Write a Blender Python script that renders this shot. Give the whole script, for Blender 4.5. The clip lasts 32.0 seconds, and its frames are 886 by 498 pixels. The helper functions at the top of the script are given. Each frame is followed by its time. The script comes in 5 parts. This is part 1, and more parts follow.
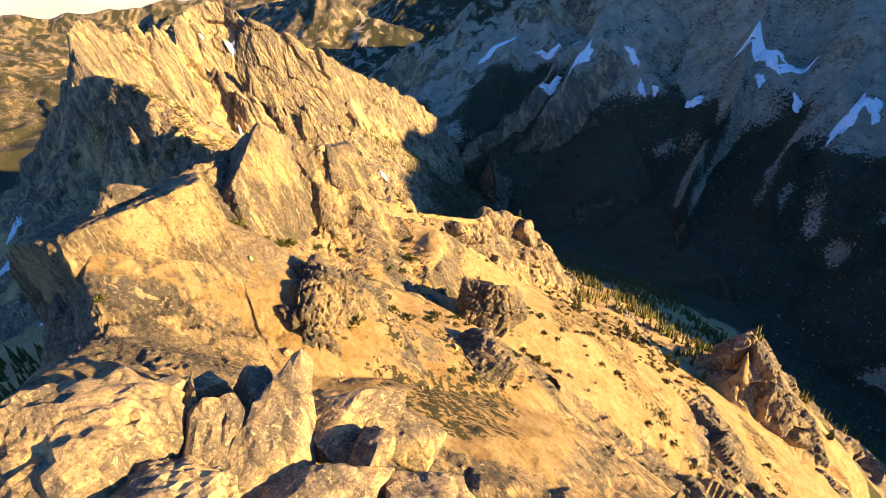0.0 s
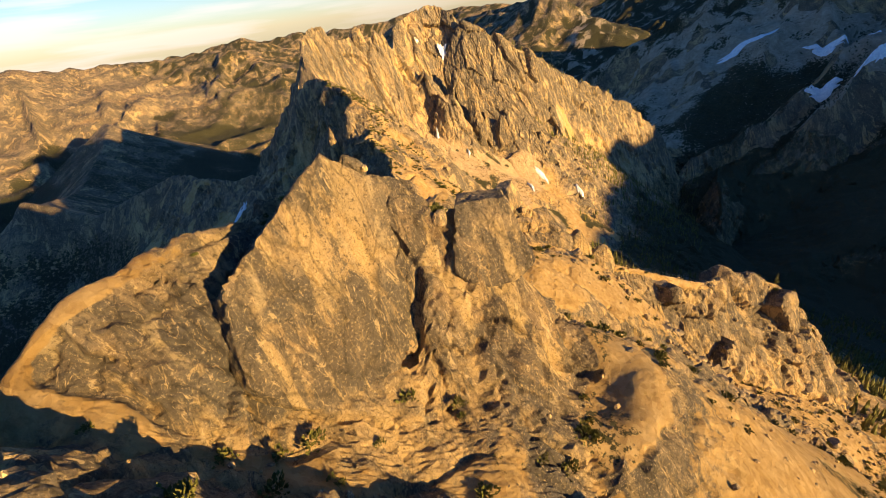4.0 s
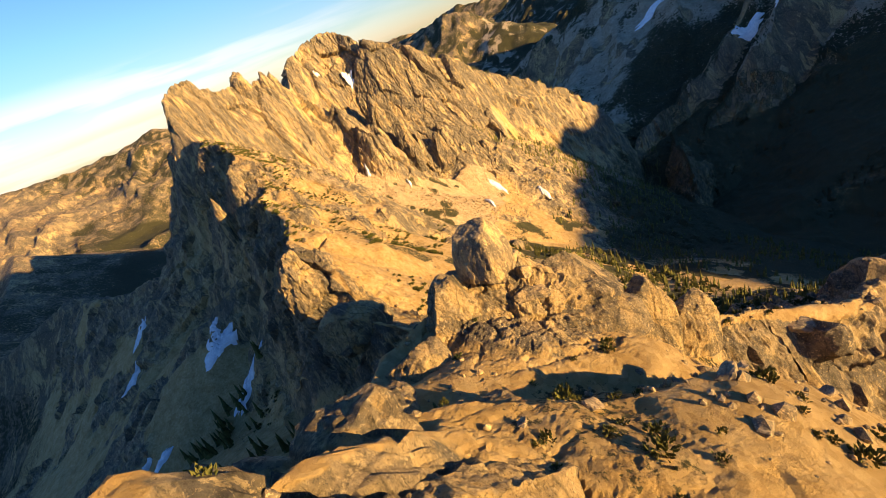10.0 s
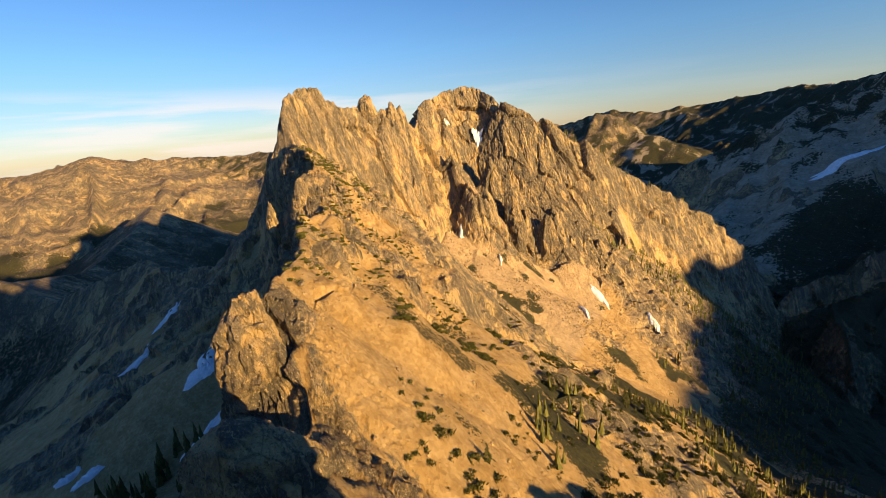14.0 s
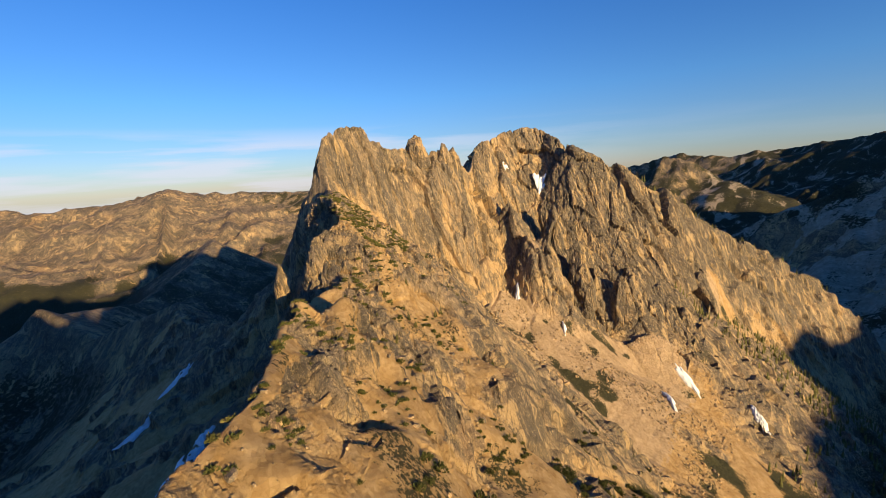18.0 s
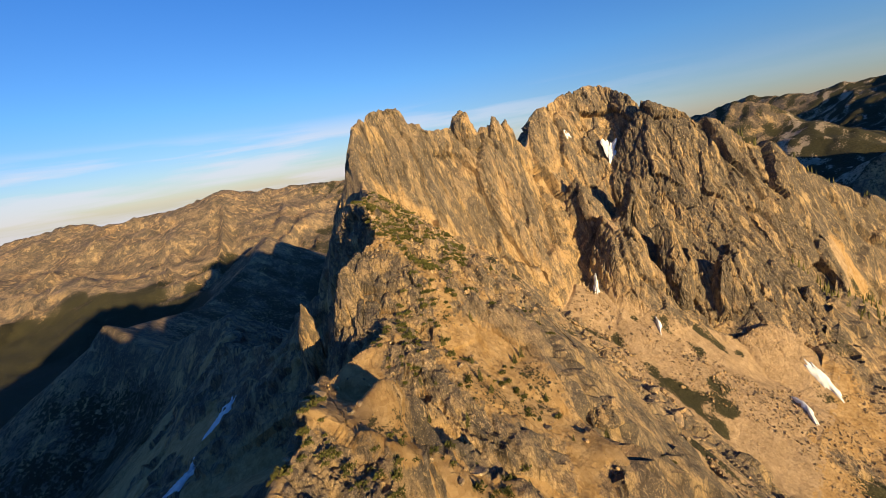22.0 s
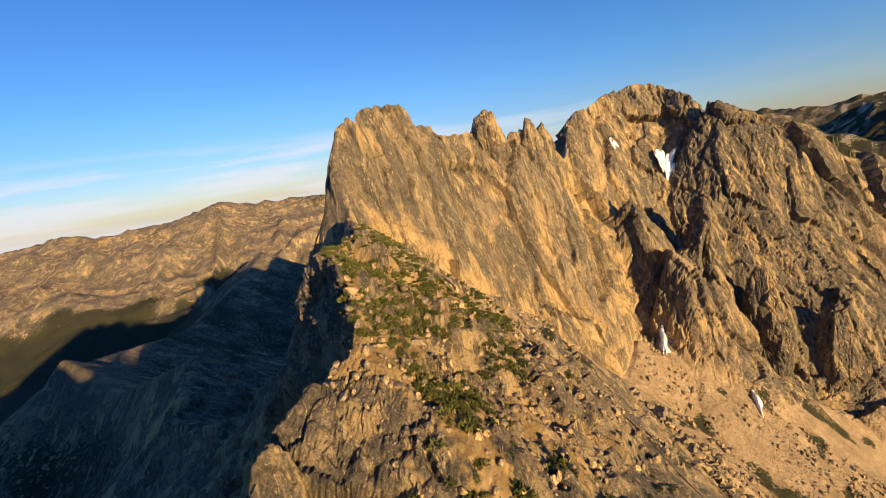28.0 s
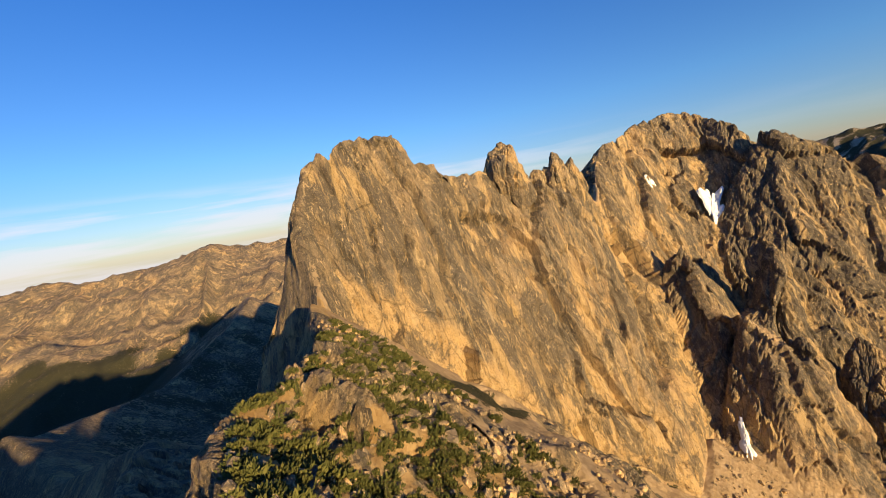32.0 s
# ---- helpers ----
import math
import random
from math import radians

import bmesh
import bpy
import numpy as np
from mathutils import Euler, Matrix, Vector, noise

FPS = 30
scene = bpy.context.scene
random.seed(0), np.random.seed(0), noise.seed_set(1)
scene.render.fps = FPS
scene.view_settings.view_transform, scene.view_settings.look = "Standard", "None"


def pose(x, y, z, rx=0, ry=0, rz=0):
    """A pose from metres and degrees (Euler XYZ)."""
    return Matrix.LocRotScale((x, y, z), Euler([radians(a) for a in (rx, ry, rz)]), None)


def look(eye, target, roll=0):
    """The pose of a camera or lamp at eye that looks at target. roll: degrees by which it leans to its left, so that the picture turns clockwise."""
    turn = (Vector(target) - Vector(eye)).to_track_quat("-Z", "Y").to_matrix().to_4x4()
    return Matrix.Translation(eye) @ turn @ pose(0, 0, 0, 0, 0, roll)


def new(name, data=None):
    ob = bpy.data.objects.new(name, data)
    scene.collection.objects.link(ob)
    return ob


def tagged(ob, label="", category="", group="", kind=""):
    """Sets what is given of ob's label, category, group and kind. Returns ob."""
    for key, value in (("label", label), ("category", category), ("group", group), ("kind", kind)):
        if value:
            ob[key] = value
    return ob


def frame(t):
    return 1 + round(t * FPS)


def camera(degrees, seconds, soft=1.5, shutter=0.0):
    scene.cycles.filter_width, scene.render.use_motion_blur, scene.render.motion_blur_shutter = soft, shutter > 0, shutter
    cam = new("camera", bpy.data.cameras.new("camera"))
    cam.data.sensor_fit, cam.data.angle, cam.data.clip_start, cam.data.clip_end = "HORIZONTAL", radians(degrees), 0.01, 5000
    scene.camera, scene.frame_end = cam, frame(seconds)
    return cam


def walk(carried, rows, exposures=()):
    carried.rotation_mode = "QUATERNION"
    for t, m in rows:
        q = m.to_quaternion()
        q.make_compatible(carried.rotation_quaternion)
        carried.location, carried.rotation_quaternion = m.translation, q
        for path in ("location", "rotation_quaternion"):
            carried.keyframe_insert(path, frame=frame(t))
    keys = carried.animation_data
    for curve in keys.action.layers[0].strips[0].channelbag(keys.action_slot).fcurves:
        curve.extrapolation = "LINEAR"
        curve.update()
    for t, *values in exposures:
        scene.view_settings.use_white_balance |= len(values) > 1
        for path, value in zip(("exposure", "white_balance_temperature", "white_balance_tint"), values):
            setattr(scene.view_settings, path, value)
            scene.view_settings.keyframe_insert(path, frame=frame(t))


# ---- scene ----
cam = camera(88.4, 32.0, soft=0.75)
METRES, EYE, TILT, LEAN, TURN = 500.0, 0.0, -31.0, 2.75, 0.0
ROWS = [
    (0.0, 0.0, 0.0, 0.0, 0.0, 0.0, -0.0),
    (0.5, 0.0027, 0.0161, 0.0046, 2.64, 1.28, -2.87),
    (1.0, 0.0034, 0.0323, 0.0103, 4.98, 1.56, -4.0),
    (1.5, 0.0025, 0.0487, 0.0164, 7.77, 1.8, -4.65),
    (2.0, 0.0004, 0.065, 0.0228, 11.21, 1.75, -4.76),
    (2.5, -0.0022, 0.081, 0.0289, 14.86, 1.33, -4.62),
    (3.0, -0.0055, 0.097, 0.0343, 18.82, 0.82, -5.47),
    (3.5, -0.0094, 0.113, 0.0397, 22.09, -0.22, -7.24),
    (5.5, -0.0312, 0.1759, 0.0595, 24.3, -3.4, -8.65),
    (6.0, -0.0377, 0.1915, 0.0643, 23.98, -3.51, -7.61),
    (6.5, -0.044, 0.2071, 0.0682, 22.93, -3.49, -5.34),
    (7.0, -0.0497, 0.2225, 0.0712, 21.41, -3.44, -1.67),
    (7.5, -0.0547, 0.2379, 0.0733, 19.82, -3.37, 2.62),
    (8.0, -0.0593, 0.2533, 0.0752, 18.69, -3.31, 6.56),
    (8.5, -0.0632, 0.2687, 0.0767, 18.08, -3.06, 8.81),
    (9.0, -0.0668, 0.2847, 0.0778, 17.8, -2.02, 9.72),
    (9.5, -0.0701, 0.3007, 0.0789, 18.14, 0.66, 9.61),
    (10.0, -0.073, 0.317, 0.0804, 19.61, 2.47, 7.32),
    (10.5, -0.0757, 0.3332, 0.0824, 21.67, 2.34, 5.42),
    (11.0, -0.0785, 0.3489, 0.0845, 22.59, 3.04, 4.63),
    (11.5, -0.0814, 0.3647, 0.087, 22.93, 4.44, 3.67),
    (12.0, -0.0844, 0.3806, 0.0898, 24.08, 4.18, 1.56),
    (12.5, -0.0876, 0.3962, 0.0928, 25.18, 4.53, -1.8),
    (13.0, -0.0913, 0.4114, 0.0963, 26.77, 5.37, -6.33),
    (13.5, -0.0957, 0.4255, 0.1006, 27.93, 8.06, -9.9),
    (14.0, -0.1013, 0.44, 0.1062, 28.62, 10.97, -13.47),
    (14.5, -0.1075, 0.4533, 0.1127, 28.97, 14.17, -14.24),
    (16.5, -0.1405, 0.4996, 0.1435, 28.74, 17.28, -17.94),
    (17.0, -0.1495, 0.5092, 0.1512, 33.66, 14.93, -18.07),
    (17.5, -0.1586, 0.5182, 0.1585, 35.07, 13.93, -17.65),
    (18.0, -0.1683, 0.5271, 0.1653, 34.73, 14.11, -17.34),
    (18.5, -0.1781, 0.5357, 0.1717, 34.8, 14.14, -16.72),
    (19.0, -0.1876, 0.5439, 0.178, 35.63, 14.01, -16.4),
    (19.5, -0.1974, 0.5521, 0.1842, 37.77, 13.43, -16.01),
    (20.0, -0.2073, 0.5601, 0.1905, 39.54, 12.67, -15.68),
    (20.5, -0.2173, 0.5681, 0.1966, 42.06, 11.78, -15.56),
    (21.0, -0.2274, 0.5759, 0.2027, 42.56, 11.44, -15.29),
    (21.5, -0.2375, 0.5836, 0.2087, 42.51, 10.52, -14.81),
    (22.0, -0.2478, 0.5915, 0.2144, 42.26, 8.94, -13.9),
    (22.5, -0.258, 0.5995, 0.2198, 41.99, 8.63, -13.22),
    (23.0, -0.2683, 0.6074, 0.2251, 41.82, 8.78, -13.17),
    (23.5, -0.2784, 0.6157, 0.2302, 41.88, 8.89, -13.04),
    (24.0, -0.2886, 0.6238, 0.2352, 42.23, 9.3, -15.1),
    (24.5, -0.2991, 0.6321, 0.24, 42.85, 8.82, -16.99),
    (25.0, -0.3095, 0.6401, 0.2447, 43.43, 8.76, -17.65),
    (25.5, -0.3202, 0.648, 0.2493, 43.34, 8.49, -17.53),
    (27.5, -0.3662, 0.6799, 0.2653, 42.88, 8.67, -16.59),
    (28.0, -0.3776, 0.6877, 0.2693, 42.44, 10.37, -14.29),
    (28.5, -0.3891, 0.6956, 0.2735, 41.75, 13.44, -12.39),
    (29.0, -0.4009, 0.7037, 0.2782, 41.41, 12.88, -11.3),
    (29.5, -0.4123, 0.7118, 0.2833, 41.29, 13.07, -11.21),
    (30.0, -0.4233, 0.7196, 0.2886, 41.31, 13.74, -10.89),
    (30.5, -0.4347, 0.7281, 0.2945, 41.25, 13.96, -11.18),
    (31.0, -0.446, 0.7365, 0.301, 41.4, 15.07, -12.68),
    (31.5, -0.4567, 0.7445, 0.3083, 42.07, 14.88, -13.45),
    (32.0, -0.4675, 0.7526, 0.3159, 42.0, 15.13, -13.24),
]
walk(cam, [(t, pose(0, 0, EYE, TILT, LEAN, TURN) @ pose(METRES * x, METRES * y, METRES * z, 90 + pitch, roll, yaw)) for t, x, y, z, yaw, pitch, roll in ROWS],
     exposures=[(0, 2.2, 7100, 10), (1, 2.0, 7300, 10), (2, 1.65, 7700, 10), (3, 1.5, 7900, 10), (6, 1.44, 7900, 10), (9, 1.68, 8000, 10), (12, 1.62, 8100, 10), (14, 1.27, 7700, 10), (17, 0.98, 6150, 10), (21, 0.95, 6250, 10), (25, 1.02, 6500, 10), (32, 1.12, 6600, 10)])

# ---- world and sun ----
SUN_BEARING, SUN_HEIGHT = 104.0, 9.7
world = bpy.data.worlds.new("evening_sky")
scene.world = world
world.use_nodes = True
wn, wl = world.node_tree.nodes, world.node_tree.links
sky = wn.new("ShaderNodeTexSky")
sky.sky_type, sky.sun_disc = "NISHITA", False
sky.sun_elevation, sky.sun_rotation = radians(SUN_HEIGHT), radians(SUN_BEARING)
sky.altitude, sky.air_density, sky.dust_density, sky.ozone_density = 2000, 1.0, 0.25, 2.0
wn["Background"].inputs["Strength"].default_value = 0.058
# clear blue overhead, paler and hazy towards the horizon, with thin evening cloud banks low down
co = wn.new("ShaderNodeTexCoord")
sep = wn.new("ShaderNodeSeparateXYZ")
wl.new(co.outputs["Generated"], sep.inputs[0])


def sky_ramp(socket, stops):
    r = wn.new("ShaderNodeValToRGB")
    while len(r.color_ramp.elements) < len(stops):
        r.color_ramp.elements.new(1.0)
    for el, (pos, col) in zip(r.color_ramp.elements, stops):
        el.position, el.color = pos, (*col, 1)
    wl.new(socket, r.inputs[0])
    return r


grad = sky_ramp(sep.outputs[2], ((0.0, (0.74, 0.72, 0.88)), (0.05, (0.80, 0.86, 1.08)), (0.16, (0.64, 1.02, 1.43)), (0.5, (0.36, 0.95, 1.78))))
tint = wn.new("ShaderNodeMix")
tint.data_type, tint.blend_type, tint.inputs[0].default_value = "RGBA", "MULTIPLY", 1.0
wl.new(sky.outputs[0], tint.inputs[6])
wl.new(grad.outputs[0], tint.inputs[7])
cloud_map = wn.new("ShaderNodeMapping")
cloud_map.inputs["Scale"].default_value = (2.2, 2.2, 26.0)
wl.new(co.outputs["Generated"], cloud_map.inputs[0])
cloud = wn.new("ShaderNodeTexNoise")
cloud.inputs["Scale"].default_value, cloud.inputs["Detail"].default_value = 1.3, 6
wl.new(cloud_map.outputs[0], cloud.inputs["Vector"])
cover = wn.new("ShaderNodeValToRGB")
cover.color_ramp.elements[0].position, cover.color_ramp.elements[1].position = 0.44, 0.58
wl.new(cloud.outputs["Fac"], cover.inputs[0])
low = sky_ramp(sep.outputs[2], ((0.0, (0.7, 0.7, 0.7)), (0.075, (0.8, 0.8, 0.8)), (0.115, (0, 0, 0))))
amount = wn.new("ShaderNodeMath")
amount.operation = "MULTIPLY"
wl.new(cover.outputs[0], amount.inputs[0])
wl.new(low.outputs[0], amount.inputs[1])
clouds = wn.new("ShaderNodeMix")
clouds.data_type = "RGBA"
clouds.inputs[7].default_value = (7.2, 6.9, 7.6, 1)
# the cloud banks lie over the west
west = wn.new("ShaderNodeMath")
west.operation, west.inputs[1].default_value = "MULTIPLY", -1.0
wl.new(sep.outputs[0], west.inputs[0])
bank = sky_ramp(west.outputs[0], ((0.25, (0.05, 0.05, 0.05)), (0.85, (0.75, 0.75, 0.75))))
banked = wn.new("ShaderNodeMath")
banked.operation = "MULTIPLY"
wl.new(amount.outputs[0], banked.inputs[0])
wl.new(bank.outputs[0], banked.inputs[1])
wl.new(banked.outputs[0], clouds.inputs[0])
wl.new(tint.outputs[2], clouds.inputs[6])
wl.new(clouds.outputs[2], wn["Background"].inputs["Color"])

sun = new("sun", bpy.data.lights.new("sun", "SUN"))
sun.data.energy, sun.data.angle, sun.data.color = 5.0, radians(0.53), (1.0, 0.71, 0.33)
b, e = radians(SUN_BEARING), radians(SUN_HEIGHT)
sun.matrix_world = look((300 * math.sin(b), 300 * math.cos(b), 300 * math.tan(e)), (0, 0, 0))

# ---- materials ----
def material(name):
    m = bpy.data.materials.new(name)
    m.use_nodes = True
    n = m.node_tree.nodes
    return m, n, m.node_tree.links, n["Principled BSDF"]


STRIKE, DIP = 42.0, 9.0


def leaned(n, l):
    """Coordinates turned so that z runs down the dip of the leaning beds."""
    socket = n.new("ShaderNodeTexCoord").outputs["Object"]
    for turn in ((0, 0, -radians(STRIKE)), (0, radians(DIP), 0)):
        mp = n.new("ShaderNodeMapping")
        mp.inputs["Rotation"].default_value = turn
        l.new(socket, mp.inputs["Vector"])
        socket = mp.outputs[0]
    return socket


def noise_node(n, l, scale, detail=6, rough=0.6, stretch=None, warp=0.0):
    tex = n.new("ShaderNodeTexNoise")
    tex.inputs["Scale"].default_value, tex.inputs["Detail"].default_value = scale, detail
    tex.inputs["Roughness"].default_value, tex.inputs["Distortion"].default_value = rough, warp
    if stretch:
        mp = n.new("ShaderNodeMapping")
        mp.inputs["Scale"].default_value = stretch
        l.new(leaned(n, l), mp.inputs["Vector"])
        l.new(mp.outputs[0], tex.inputs["Vector"])
    else:
        l.new(n.new("ShaderNodeTexCoord").outputs["Object"], tex.inputs["Vector"])
    return tex.outputs["Fac"]


def ramp(n, l, fac, stops):
    r = n.new("ShaderNodeValToRGB")
    while len(r.color_ramp.elements) < len(stops):
        r.color_ramp.elements.new(0.5)
    for el, (pos, col) in zip(r.color_ramp.elements, stops):
        el.position, el.color = pos, (*col, 1) if len(col) == 3 else col
    l.new(fac, r.inputs[0])
    return r.outputs[0]


def blend(n, l, fac, a, b, how="MIX"):
    m = n.new("ShaderNodeMix")
    m.data_type, m.blend_type = "RGBA", how
    for sock, v in ((m.inputs[0], fac), (m.inputs[6], a), (m.inputs[7], b)):
        if isinstance(v, (int, float)):
            sock.default_value = v
        elif isinstance(v, tuple):
            sock.default_value = (*v, 1)
        else:
            l.new(v, sock)
    return m.outputs[2]


def calc(n, l, op, a, b=0.0, clamp=False):
    m = n.new("ShaderNodeMath")
    m.operation, m.use_clamp = op, clamp
    for sock, v in ((m.inputs[0], a), (m.inputs[1], b)):
        if isinstance(v, (int, float)):
            sock.default_value = v
        else:
            l.new(v, sock)
    return m.outputs[0]


def attribute(n, name):
    a = n.new("ShaderNodeAttribute")
    a.attribute_name = name
    return a.outputs["Fac"]


def bump(n, l, height, strength, distance, chain=None):
    b = n.new("ShaderNodeBump")
    b.inputs["Strength"].default_value, b.inputs["Distance"].default_value = strength, distance
    l.new(height, b.inputs["Height"])
    if chain is not None:
        l.new(chain, b.inputs["Normal"])
    return b.outputs[0]


GREY_ROCK, TAN_ROCK, RUST_ROCK, DARK_ROCK = (0.135, 0.116, 0.095), (0.31, 0.23, 0.145), (0.31, 0.20, 0.105), (0.06, 0.053, 0.045)


def fissures(n, l, scale, width):
    """Thin bent cracks: 1 in the crack, 0 away from it."""
    beds = leaned(n, l)
    wob = n.new("ShaderNodeTexNoise")
    wob.inputs["Scale"].default_value, wob.inputs["Detail"].default_value = scale * 1.3, 4
    l.new(beds, wob.inputs["Vector"])
    add = n.new("ShaderNodeVectorMath")
    add.operation = "MULTIPLY_ADD"
    l.new(wob.outputs["Color"], add.inputs[0])
    add.inputs[1].default_value = (0.5 / scale,) * 3
    l.new(beds, add.inputs[2])
    mp = n.new("ShaderNodeMapping")
    mp.inputs["Scale"].default_value = (1.0, 0.7, 0.32)
    l.new(add.outputs[0], mp.inputs["Vector"])
    v = n.new("ShaderNodeTexVoronoi")
    v.feature = "DISTANCE_TO_EDGE"
    v.inputs["Scale"].default_value = scale
    l.new(mp.outputs[0], v.inputs["Vector"])
    return ramp(n, l, v.outputs["Distance"], [(0.0, (1, 1, 1)), (width, (0, 0, 0))])


def rock_colour(n, l, size=1.0, pale=1.0):
    """Weathered gneiss: grey and tan beds, rusty stains, dark lichen, pale fresh scars."""
    big = noise_node(n, l, 0.028 / size, 5, 0.6, warp=0.6)
    beds = noise_node(n, l, 0.10 / size, 6, 0.65, (1.0, 1.0, 0.30))
    small = noise_node(n, l, 0.55 / size, 7, 0.65)
    grain = noise_node(n, l, 5.0, 4, 0.7)
    c = blend(n, l, ramp(n, l, beds, [(0.42, (0, 0, 0)), (0.60, (1, 1, 1))]), GREY_ROCK, TAN_ROCK)
    c = blend(n, l, ramp(n, l, big, [(0.50, (0, 0, 0)), (0.66, (0.75, 0.75, 0.75))]), c, RUST_ROCK)
    # fresh golden rock where water and stones scour the gullies; below the notch, painted sunlight too
    scour = calc(n, l, "ADD", attribute(n, "gully"), calc(n, l, "MULTIPLY", calc(n, l, "SUBTRACT", beds, 0.5), 0.9))
    c = blend(n, l, ramp(n, l, scour, [(0.30, (0, 0, 0)), (0.55, (0.9, 0.9, 0.9))]), c, (0.50, 0.34, 0.165))
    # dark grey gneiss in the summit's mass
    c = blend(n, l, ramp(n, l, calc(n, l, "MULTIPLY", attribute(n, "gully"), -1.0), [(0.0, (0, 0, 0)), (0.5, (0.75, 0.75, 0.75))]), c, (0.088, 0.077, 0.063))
    lichen = calc(n, l, "MULTIPLY", ramp(n, l, small, [(0.46, (0, 0, 0)), (0.60, (1, 1, 1))]), ramp(n, l, big, [(0.36, (1, 1, 1)), (0.56, (0.25, 0.25, 0.25))]))
    c = blend(n, l, calc(n, l, "MULTIPLY", lichen, 0.45), c, DARK_ROCK)
    # grey weathered crust, broken off in sharp-edged patches
    crust = noise_node(n, l, 0.06 / size, 10, 0.72, (1.0, 0.7, 0.45), 0.5)
    c = blend(n, l, ramp(n, l, crust, [(0.49, (0, 0, 0)), (0.515, (0.78, 0.78, 0.78))]), c, (0.10, 0.086, 0.071))
    streak = noise_node(n, l, 0.22 / size, 8, 0.66, (1.0, 0.6, 0.07), 0.5)
    washed = ramp(n, l, big, [(0.42, (0.25, 0.25, 0.25)), (0.56, (0.8, 0.8, 0.8))])
    c = blend(n, l, calc(n, l, "MULTIPLY", ramp(n, l, streak, [(0.53, (0, 0, 0)), (0.58, (1, 1, 1))]), washed), c, (0.50, 0.355, 0.18))
    c = blend(n, l, ramp(n, l, streak, [(0.36, (0.45, 0.45, 0.45)), (0.45, (0, 0, 0))]), c, (0.085, 0.073, 0.06))
    # pale quartz veins and chipped edges
    vein = noise_node(n, l, 0.75 / size, 8, 0.74, (1.0, 0.7, 0.30), 1.2)
    c = blend(n, l, ramp(n, l, vein, [(0.58, (0, 0, 0)), (0.61, (0.8 if size < 2 else 0.25,) * 3)]), c, (0.54, 0.40, 0.23))
    c = blend(n, l, ramp(n, l, vein, [(0.37, (0.8 if size < 2 else 0.4,) * 3), (0.40, (0, 0, 0))]), c, (0.05, 0.043, 0.035))
    scars = noise_node(n, l, 0.22 / size, 3, 0.5, (1.4, 0.7, 0.5), 0.8)
    c = blend(n, l, ramp(n, l, scars, [(0.63, (0, 0, 0)), (0.70, (0.6, 0.6, 0.6))]), c, (0.46, 0.355, 0.215))
    speck = noise_node(n, l, 2.6 / size, 5, 0.75)
    c = blend(n, l, ramp(n, l, speck, [(0.56, (0, 0, 0)), (0.60, (0.6, 0.6, 0.6))]), c, (0.06, 0.05, 0.04))
    c = blend(n, l, ramp(n, l, speck, [(0.39, (0.6, 0.6, 0.6)), (0.43, (0, 0, 0))]), c, (0.50, 0.38, 0.23))
    c = blend(n, l, calc(n, l, "MULTIPLY", fissures(n, l, 0.16 / size, 0.03), 0.5), c, (0.03, 0.027, 0.022))
    c = blend(n, l, calc(n, l, "MULTIPLY", fissures(n, l, 0.55 / size, 0.035), 0.25), c, (0.04, 0.035, 0.03))
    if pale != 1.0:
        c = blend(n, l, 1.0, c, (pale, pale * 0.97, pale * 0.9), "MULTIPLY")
    c = blend(n, l, 0.45, c, ramp(n, l, grain, [(0.3, (0.35, 0.35, 0.35)), (0.7, (0.75, 0.75, 0.75))]), "OVERLAY")
    return c, small, grain


